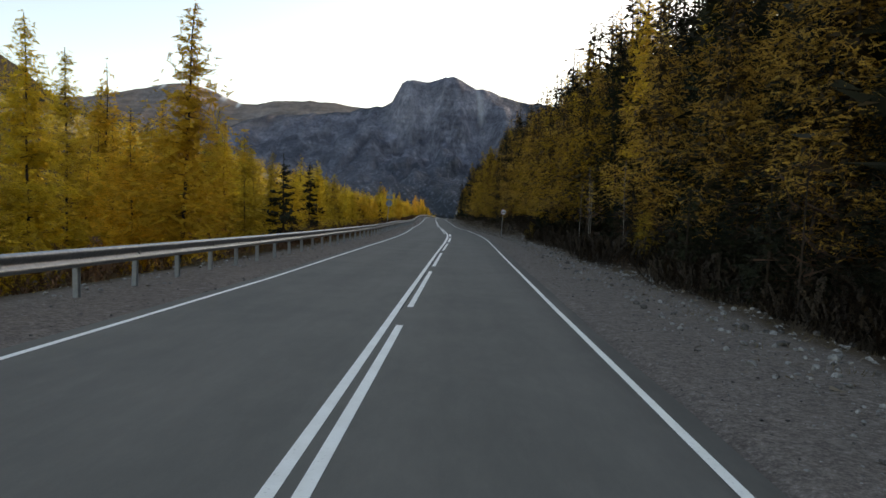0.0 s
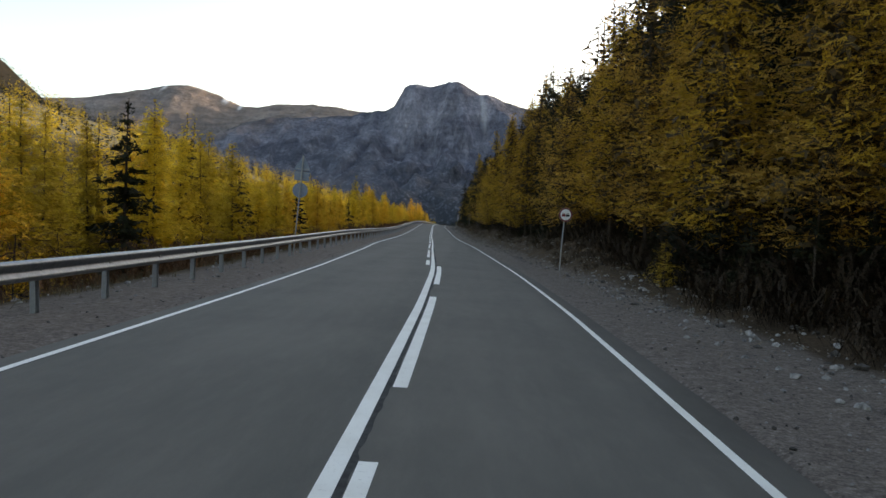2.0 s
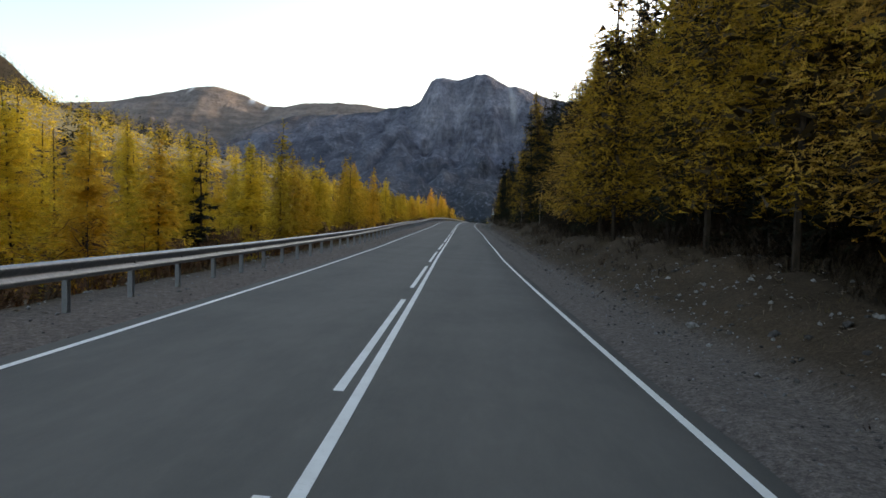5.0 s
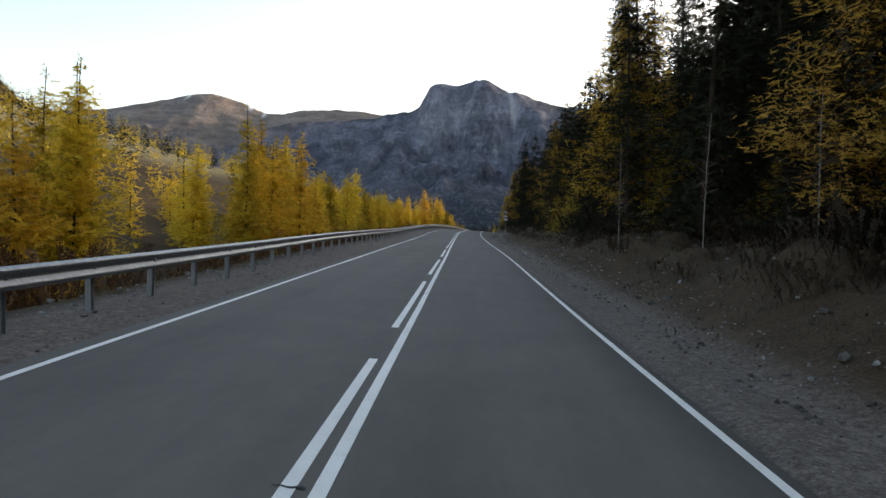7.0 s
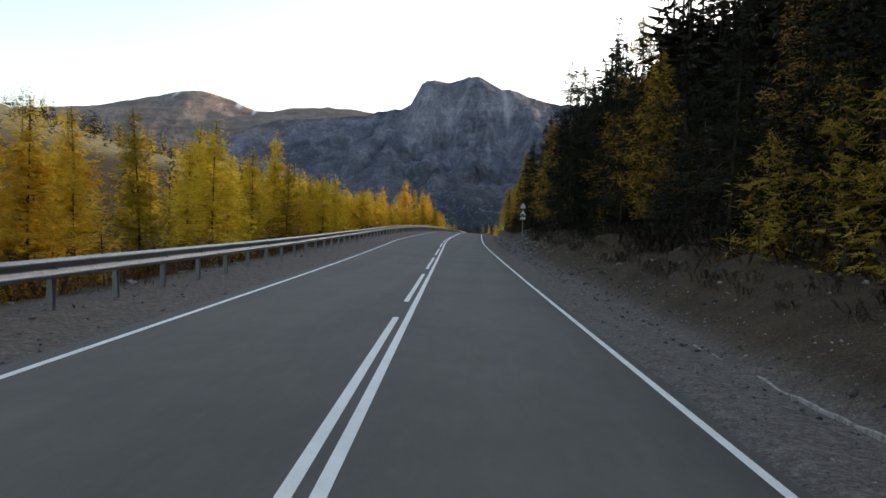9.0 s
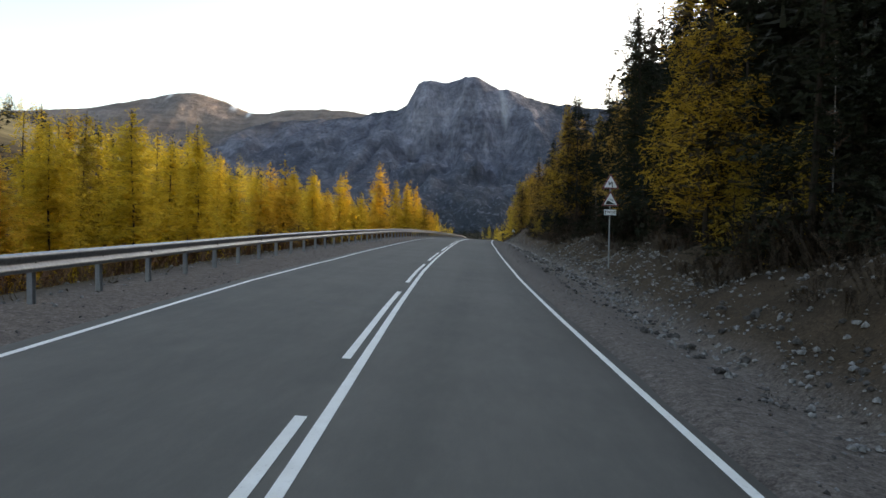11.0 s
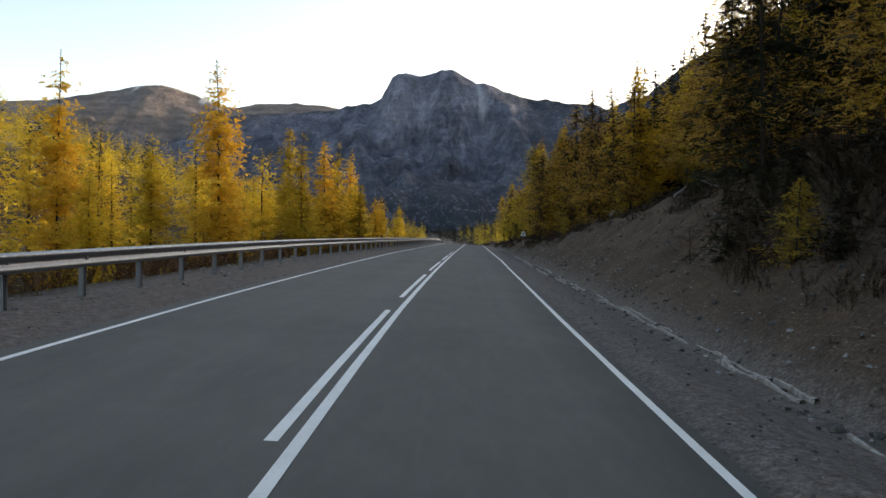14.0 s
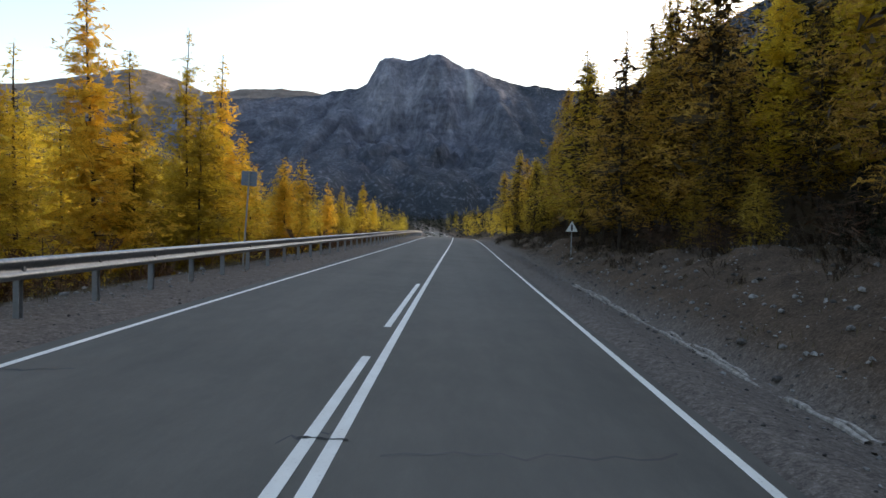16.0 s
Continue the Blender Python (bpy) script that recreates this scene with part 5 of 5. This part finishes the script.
def undergrowth(name, n, ys, us, anchor, size, mat, label, blades=9, spread=0.3, wide=0.11):
    """Low twiggy bushes, each a fan of upright sprays; thinner where the noise leaves bare ground."""
    y = rng.uniform(*ys, n)
    u = us[0] + (us[1] - us[0]) * rng.random(n)
    x = cx(y) + np.array([anchor(v) for v in y]) + u
    keep = value_noise(x * 0.45, y * 0.3, 91) > -0.3 - 0.9 * smoothstep(us[0] + 1.0, us[0] + 3.0, u)
    x, y = x[keep], y[keep]
    n = len(x)
    z = ground_z(x, y)
    big = rng.uniform(*size, n) * (0.7 + 0.5 * np.clip(value_noise(x * 0.3, y * 0.2, 93), -0.6, 1))
    tri, soft = [], []
    for k in range(blades):
        h = big * rng.uniform(0.6, 1.15, n)
        a = rng.uniform(0, 6.283, n)
        lean = rng.normal(0, 0.42, (n, 2)) * h[:, None]
        root = np.stack([x + spread * rng.normal(0, 1, n) * big, y + spread * rng.normal(0, 1, n) * big, z - 0.05], 1)
        w = np.stack([np.cos(a), np.sin(a), 0 * a], 1) * (wide * h * rng.uniform(0.6, 1.3, n))[:, None]
        top = root + np.column_stack([lean, h])
        tri.append(np.stack([root, top - w, top + w], 1))
        nr = np.column_stack([rng.normal(0, 0.5, (n, 2)), np.ones(n)])
        soft.append(nr / np.linalg.norm(nr, axis=1)[:, None])
    return tagged(triangles_object(name, np.concatenate(tri), mat, normals=np.concatenate(soft)), label, "undergrowth", kind="stuff")


bank_top = lambda y: float(curve_at(TOE, y)) + max(0.0, float(curve_at(CUT_H, y))) / (0.35 + 0.1 * max(0.0, float(curve_at(CUT_H, y))))
undergrowth("verge_undergrowth", 1300, (2, 72), (1.4, 6.5), bank_top, (0.2, 0.7), HEATH, "dark twiggy undergrowth behind the stony verge", 13)
undergrowth("bank_undergrowth", 7600, (72, 440), (-1.4, 6.5), bank_top, (0.22, 0.8), HEATH, "dark twiggy undergrowth along the top of the bank", 13)
undergrowth("bank_face_undergrowth", 15000, (4, 330), (-0.3, 4.5), lambda y: float(curve_at(TOE, y)), (0.03, 0.15), HEATH, "low dark twigs and roots on the face of the bank", 4, 1.2)
# added filler, coloured dark to stand for deep shade between the trunks
undergrowth("forest_floor_thicket", 5200, (2, 318), (0.6, 8.0), bank_top, (0.6, 1.5), SHADE_DARK_TWIG, "dense thicket coloured as the shade between the trunks at the forest edge", 26, 0.55, 0.05)
undergrowth("cut_undergrowth", 900, (296, 322), (1.2, 9.0), lambda y: float(curve_at(TOE, y)), (0.5, 1.3), HEATH, "dark bushes over the shoulder of the cutting")
undergrowth("river_side_thicket", 2600, (6, 470), (-9.0, -2.6), left_of, (0.7, 1.7), THICKET, "red-brown willow thicket at the foot of the larches")


def litter(name, n, ys, us, anchor, label):
    """Dead leaves and broken twigs lying flat on the ground."""
    y = rng.uniform(*ys, n)
    x = cx(y) + anchor(y) + us[0] + (us[1] - us[0]) * rng.random(n)
    keep = value_noise(x * 0.8, y * 0.6, 66) > -0.35
    x, y = x[keep], y[keep]
    n = len(x)
    a = rng.uniform(0, 6.283, n)
    size = 0.02 + 0.08 * rng.random(n) ** 3
    c = np.stack([x, y, ground_z(x, y) + 0.025], 1)
    d = np.stack([np.cos(a), np.sin(a), rng.normal(0.1, 0.35, n)], 1) * size[:, None]
    q = np.stack([-np.sin(a), np.cos(a), rng.normal(0, 0.4, n)], 1) * (size * rng.uniform(0.08, 0.5, n))[:, None]
    return tagged(triangles_object(name, np.stack([c - d - q, c - d + q, c + d], 1), LITTER), label, "litter", kind="stuff")


litter("bank_litter", 34000, (2, 380), (1.9, 6.6), right_edge, "brown dead leaves and twigs on the bank")
litter("river_side_litter", 12000, (2, 430), (-5, 0.4), rail_u, "brown dead leaves and twigs past the guard rail")


def log(x, y, length, r, turn, tilt):
    pts = np.array([[0, 0, 0], [0.06 * length, 0, 0.33 * length], [0.03 * length, 0.04 * length, 0.66 * length], [0, 0, length]])
    tri = [tube(pts, [r, r * 0.85, r * 0.65, r * 0.3])]
    for k in range(5):
        b = pts[1] + (pts[3] - pts[1]) * k / 5
        d = np.array([rng.normal(), rng.normal(), 0.6])
        tri.append(tube(np.array([b, b + d * 0.35]), [r * 0.3, r * 0.1], 4))
    ob = tagged(new("fallen_log"), "grey bare fallen trunk with broken branch stubs", "log", "fallen logs")
    triangles_object("stem", np.concatenate(tri), DEAD, ob)
    ob.matrix_world = pose(x, y, float(ground_z(x, y)) + r, 0, tilt, turn)


for x, y, length, r, turn, tilt in ((3.0, 338, 6.0, 0.10, 60, 78), (2.2, 346, 5.0, 0.09, 75, 84), (4.2, 330, 4.0, 0.07, 100, 82), (7.5, 20, 3.0, 0.05, 40, 88), (5.0, 160, 2.5, 0.05, 70, 87), (4.5, 300, 3.5, 0.07, 85, 80), (1.8, 266, 2.2, 0.05, 30, 86)):
    log(x, y, length, r, turn, tilt)


# ---- concrete drain beside the shoulder ----
def drain(y0, y1, u0, width, label, rim=0.1):
    """Two worn concrete rims, chipped and sunk here and there, with silt between them."""
    ob = tagged(new("concrete_drain"), label, "drain")
    ys = np.linspace(y0, y1, int((y1 - y0) * 5))
    at = u0 + 0.05 * fractal(ys * 0.35, ys * 0 + u0, 2, 0.5, 3)
    for side, name in ((-1, "inner_rim"), (1, "outer_rim")):
        mid = at + side * (width / 2 + rim / 2)
        wide = rim * (0.85 + 0.5 * np.clip(fractal(ys * 1.7, ys * 0 + side, 3, 0.6, 6), -0.8, 1))
        low = ground_z(cx(ys) + mid, ys) - 0.03
        top = low + 0.075 + 0.03 * fractal(ys * 0.9, ys * 0 + side, 3, 0.6, 12) - 0.08 * smoothstep(0.25, 0.6, value_noise(ys * 0.45, ys * 0 + 3 * side, 19))
        rows = [(mid - 0.6 * wide, low - 0.08), (mid - 0.5 * wide, top), (mid + 0.1 * wide, top + 0.012), (mid + 0.5 * wide, top - 0.008), (mid + 0.6 * wide, low - 0.08)]
        P = np.stack([np.stack([cx(ys) + u, ys, z], 1) for u, z in rows], 1)
        grid_object(name, P, CONCRETE, smooth=False).parent = ob
    if width > 0.2:
        us = np.linspace(-0.5, 0.5, 5) * width
        P = np.stack([np.stack([cx(ys) + at + u, ys, ground_z(cx(ys) + at, ys) + 0.012 + 0.01 * fractal(ys * 1.1, ys * 0 + u, 2, 0.5, 14)], 1) for u in us], 1)
        grid_object("silt_bed", P, SILT).parent = ob
    return ob


drain(198.5, 208.0, 4.4, 0.02, "thin silted concrete edging beside the shoulder", 0.05)
drain(283.0, 302.0, 5.03, 0.72, "cracked concrete drain channel half filled with silt")
drain(303.0, 310.0, 4.82, 0.3, "broken stretch of concrete drain edge", 0.08)
drain(311.5, 327.0, 4.88, 0.12, "silted concrete drain edge below the cut bank", 0.08)
drain(329.0, 336.0, 4.75, 0.16, "silted concrete drain edge below the cut bank", 0.08)
drain(336.5, 349.0, 4.67, 0.5, "short open concrete drain channel filled with silt", 0.09)
drain(351.0, 372.0, 4.75, 0.1, "thin silted concrete edging beside the shoulder", 0.08)


# ---- road signs ----
def pole(parent, height, r=0.032, bend=0.0):
    zs = np.linspace(-0.4, height, 7)
    pts = np.stack([bend * (np.clip(zs, 0, None) / height) ** 2, 0 * zs, zs], 1)
    return triangles_object("pole", tube(pts, [r] * 7, 10), POLE, parent)


def plate(name, outline, y, thick, mat, parent, label=""):
    """A flat plate standing in the xz plane, its face towards -y, cut to an outline of (x, z)."""
    n = len(outline)
    v = [(x, y, z) for x, z in outline] + [(x, y + thick, z) for x, z in outline]
    f = [list(range(n))[::-1], list(range(n, 2 * n))] + [[i, (i + 1) % n, n + (i + 1) % n, n + i] for i in range(n)]
    f[0], f[1] = f[0][::-1], f[1][::-1]
    return mesh_object(name, v, f, mat, parent, label=label)


def rounded(points, r, steps=4):
    out = []
    n = len(points)
    for i in range(n):
        p, a, b = Vector(points[i]), Vector(points[i - 1]), Vector(points[(i + 1) % n])
        s, e = p + (a - p).normalized() * r, p + (b - p).normalized() * r
        for k in range(steps + 1):
            t = k / steps
            out.append(tuple((1 - t) ** 2 * s + 2 * t * (1 - t) * p + t * t * e))
    return out


def disc(r, n=40):
    return [(r * math.cos(2 * math.pi * k / n), r * math.sin(2 * math.pi * k / n)) for k in range(n)]


def triangle(side, z):
    h = side * 0.866
    return [(-side / 2, z), (side / 2, z), (0, z + h)]


def shifted(outline, x, z, s=1.0):
    return [(x + s * a, z + s * b) for a, b in outline]


def no_overtaking_sign(x, y, turn):
    ob = tagged(new("road_sign"), "round red-bordered no overtaking sign with red and black cars", "road sign", "road signs")
    pole(ob, 3.0, bend=0.10)
    c, r = 2.72, 0.335
    plate("rim", shifted(disc(r), 0.09, c), -0.065, 0.02, POLE, ob, "grey metal rim")
    plate("border", shifted(disc(r - 0.012), 0.09, c), -0.070, 0.005, RED, ob, "dark red border")
    face = plate("face", shifted(disc(r * 0.77), 0.09, c), -0.074, 0.004, WHITE, ob, "white face")
    car = rounded([(-0.09, -0.075), (0.09, -0.075), (0.09, 0.015), (0.06, 0.025), (0.05, 0.085), (-0.05, 0.085), (-0.06, 0.025), (-0.09, 0.015)], 0.012, 2)
    glass = rounded([(-0.04, 0.022), (0.04, 0.022), (0.034, 0.058), (-0.034, 0.058)], 0.006, 2)
    for dx, mat, label in ((-0.01, RED, "red car symbol"), (0.192, BLACK, "black car symbol")):
        s = plate("car_symbol", shifted(car, dx - 0.002, c - 0.01), -0.077, 0.003, mat, face, label)
        plate("window_symbol", shifted(glass, dx - 0.002, c - 0.01), -0.079, 0.002, WHITE, face)
        for wx in (-0.05, 0.05):
            plate("wheel_symbol", shifted(disc(0.016, 12), dx - 0.002 + wx, c - 0.095), -0.077, 0.003, mat, face)
    ob.matrix_world = pose(x, y, float(ground_z(x, y)), 0, 1.5, turn)
    return ob


def warning_triangle(ob, z, side):
    plate("rim", rounded(triangle(side, z), 0.035), -0.062, 0.018, POLE, ob, "grey metal rim")
    plate("border", rounded(triangle(side * 0.965, z + side * 0.012), 0.034), -0.066, 0.004, RED, ob, "dark red border")
    return plate("face", rounded(triangle(side * 0.76, z + side * 0.072), 0.02), -0.070, 0.004, WHITE, ob, "white face")


def stroke(points, w):
    """The outline of a bent bar of width w through points (x, z)."""
    pts = [Vector(p) for p in points]
    left, right = [], []
    for i, p in enumerate(pts):
        d = (pts[min(i + 1, len(pts) - 1)] - pts[max(i - 1, 0)]).normalized()
        nrm = Vector((-d.y, d.x)) * w / 2
        left.append(tuple(p + nrm))
        right.append(tuple(p - nrm))
    return left + right[::-1]


def slope_signs(x, y, turn):
    ob = tagged(new("road_sign"), "winding road and steep slope triangles over a distance plate", "road sign", "road signs")
    pole(ob, 4.2)
    side = 0.78
    z1, z2, zp = 3.63, 2.88, 2.47
    f1 = warning_triangle(ob, z1, side)
    bars, at = [], [(-0.08, z1 + 0.33), (-0.07, z1 + 0.16), (0.055, z1 + 0.30), (0.075, z1 + 0.07)]
    for a, b in zip(at[:-1], at[1:]):
        bars += [(x, -0.0735, z) for x, z in stroke([a, b], 0.042)]
    mesh_object("bend_symbol", bars, [[4 * k, 4 * k + 1, 4 * k + 2, 4 * k + 3] for k in range(3)], BLACK, f1, label="black double bend symbol")
    f2 = warning_triangle(ob, z2, side)
    plate("slope_symbol", [(-0.21, z2 + 0.075), (0.235, z2 + 0.075), (-0.13, z2 + 0.25)], -0.073, 0.003, BLACK, f2, "black slope wedge")
    plate("plate", rounded([(-0.28, zp), (0.28, zp), (0.28, zp + 0.28), (-0.28, zp + 0.28)], 0.02), -0.064, 0.016, BLACK, ob, "black plate edge")
    face = plate("plate_face", rounded([(-0.262, zp + 0.018), (0.262, zp + 0.018), (0.262, zp + 0.262), (-0.262, zp + 0.262)], 0.016), -0.069, 0.005, WHITE, ob, "white distance plate")
    arrow = [(-0.012, -0.075), (0.012, -0.075), (0.012, 0.02), (0.034, 0.02), (0.0, 0.085), (-0.034, 0.02), (-0.012, 0.02)]
    for dx in (-0.205, 0.205):
        plate("arrow", shifted(arrow, dx, zp + 0.14), -0.072, 0.003, BLACK, face)
    for name, body, size, parent, at in (("distance_text", "300м", 0.15, face, pose(0, -0.072, zp + 0.14, 90, 0, 0)), ("slope_text", "10%", 0.12, f2, pose(0.035, -0.073, z2 + 0.265, 90, 21, 0))):
        cu = bpy.data.curves.new(name, "FONT")
        cu.body, cu.size, cu.align_x, cu.align_y, cu.extrude = body, size, "CENTER", "CENTER", 0.0015
        cu.materials.append(BLACK)
        tx = new(name, cu)
        tx.parent = parent
        tx.matrix_local = at
    for z in (z1 + 0.14, z2 + 0.14, zp + 0.14):
        bm = bmesh.new()
        box(bm, 0.14, 0.035, 0.035, (0, -0.035, z), 0.004)
        part("clamp", bm, STEEL, ob)
    ob.matrix_world = pose(x, y, float(ground_z(x, y)) - 0.15, 0, 0, turn)
    return ob


def far_triangle_sign(x, y, turn):
    ob = tagged(new("road_sign"), "small grey metal warning triangle seen from behind on a pole", "road sign", "road signs")
    pole(ob, 2.0)
    h, side = 1.41, 0.72
    plate("panel", rounded(triangle(side, h), 0.03), -0.06, 0.02, WHITE, ob, "pale bare metal panel")
    plate("bracket", [(-0.05, h + 0.05), (0.05, h + 0.05), (0.05, h + 0.4), (-0.05, h + 0.4)], -0.075, 0.015, BLACK, ob, "dark bracket")
    ob.matrix_world = pose(x, y, float(ground_z(x, y)), 0, 0, turn)
    return ob


def back_of_signs(x, y, turn, lean):
    ob = tagged(new("road_sign"), "grey-blue backs of three road signs on a leaning pole", "road sign", "road signs")
    pole(ob, 4.45, 0.035)
    plate("round_panel", shifted(disc(0.35), 0, 2.85), 0.045, 0.018, BLUE_GREY, ob, "grey-blue painted disc back")
    plate("square_panel", rounded([(-0.34, 3.3), (0.34, 3.3), (0.34, 3.7), (-0.34, 3.7)], 0.03), 0.045, 0.018, BLUE_GREY, ob, "grey-blue painted plate back")
    plate("triangle_panel", rounded(triangle(0.78, 3.78), 0.035), 0.045, 0.018, BLUE_GREY, ob, "grey-blue painted triangle back")
    for z, wide in ((2.7, 0.3), (3.0, 0.3), (3.4, 0.5), (3.66, 0.6), (3.84, 0.62)):
        bm = bmesh.new()
        box(bm, wide, 0.02, 0.025, (0, 0.034, z), 0.003)
        part("bracket", bm, STEEL, ob)
    ob.matrix_world = pose(x, y, float(ground_z(x, y)) + 0.2, 0, lean, turn)
    return ob


def back_of_small_sign(x, y, turn, lean):
    ob = tagged(new("road_sign"), "blue-grey back of a small plate on a thin leaning pole", "road sign", "road signs")
    pole(ob, 3.5, 0.03)
    plate("square_panel", rounded([(-0.27, 2.98), (0.27, 2.98), (0.27, 3.5), (-0.27, 3.5)], 0.03), 0.04, 0.018, BLUE_GREY, ob, "blue-grey painted plate back")
    for z in (3.1, 3.38):
        bm = bmesh.new()
        box(bm, 0.36, 0.02, 0.025, (0, 0.029, z), 0.003)
        part("bracket", bm, STEEL, ob)
    ob.matrix_world = pose(x, y, float(ground_z(x, y)) - 0.1, 0, lean, turn)
    return ob


no_overtaking_sign(4.62, 75.2, 13)
slope_signs(-1.08, 268.65, 4)
far_triangle_sign(0.3, 383.5, 0)
back_of_signs(-7.8, 74.45, 4, 4.0)
back_of_small_sign(-14.35, 368.0, 10, 3.5)


# ---- cracks in the asphalt ----
def crack(points, name="crack"):
    P = []
    for y, u, w in points:
        p = road_point(y, u, 0.003)
        P.append([p - np.array([0, w, 0]), p + np.array([0, w, 0])])
    ob = grid_object(name, np.array(P), BLACK, smooth=False)
    ob.parent = road


for y0, u0, u1 in ((348.9, -0.6, 2.0), (350.8, -5.6, -4.4), (349.1, -1.5, -1.0), (236.0, -0.2, 0.1), (329.0, 0.0, 1.2), (331.0, -3.3, -2.6)):
    us = np.linspace(u0, u1, 14)
    crack([(y0 + 0.06 * rng.normal() + 0.03 * k, u, 0.018 + 0.012 * rng.random()) for k, u in enumerate(us)])
crack([(254.0 - 0.13 * k + 0.05 * rng.normal(), -3.65 + 0.15 * k, 0.022 + 0.012 * rng.random()) for k in range(15)])

# dark worn joint beside the centre line, and cracks that cross the paint
TAR = bark_material("tarred_joint", (0.04, 0.04, 0.04), (0.075, 0.075, 0.074))
for y0, y1, wide in ((14, 44, 0.07), (44, 72, 0.13), (72, 90, 0.15)):
    ys = np.arange(y0, y1, 0.12)
    edge = wide * (0.5 + 0.22 * fractal(ys * 0.9, ys * 0, 2, 0.6, 17) + 0.14 * fractal(ys * 5.1, ys * 0, 2, 0.6, 18))
    P = np.stack([road_point(ys, solid(ys) + half_width(ys) - 0.01, 0.003), road_point(ys, solid(ys) + half_width(ys) + np.clip(edge, 0.0, None), 0.003)], 1)
    grid_object("tar_strip", P, TAR, smooth=False).parent = road
for y0, u0, u1 in ((73.7, -1.22, -0.66), (156.2, -1.3, -1.05), (169.4, -0.96, -0.78), (253.5, -1.68, -1.55), (329.3, -1.22, -1.06), (349.2, -1.36, -0.92)):
    us = np.linspace(u0, u1, 8)
    P = [[road_point(y0 + 0.015 * rng.normal() - w, u, 0.009) for w in (0.016, -0.016)] for u in us]
    grid_object("crack", np.array(P), TAR, smooth=False).parent = road
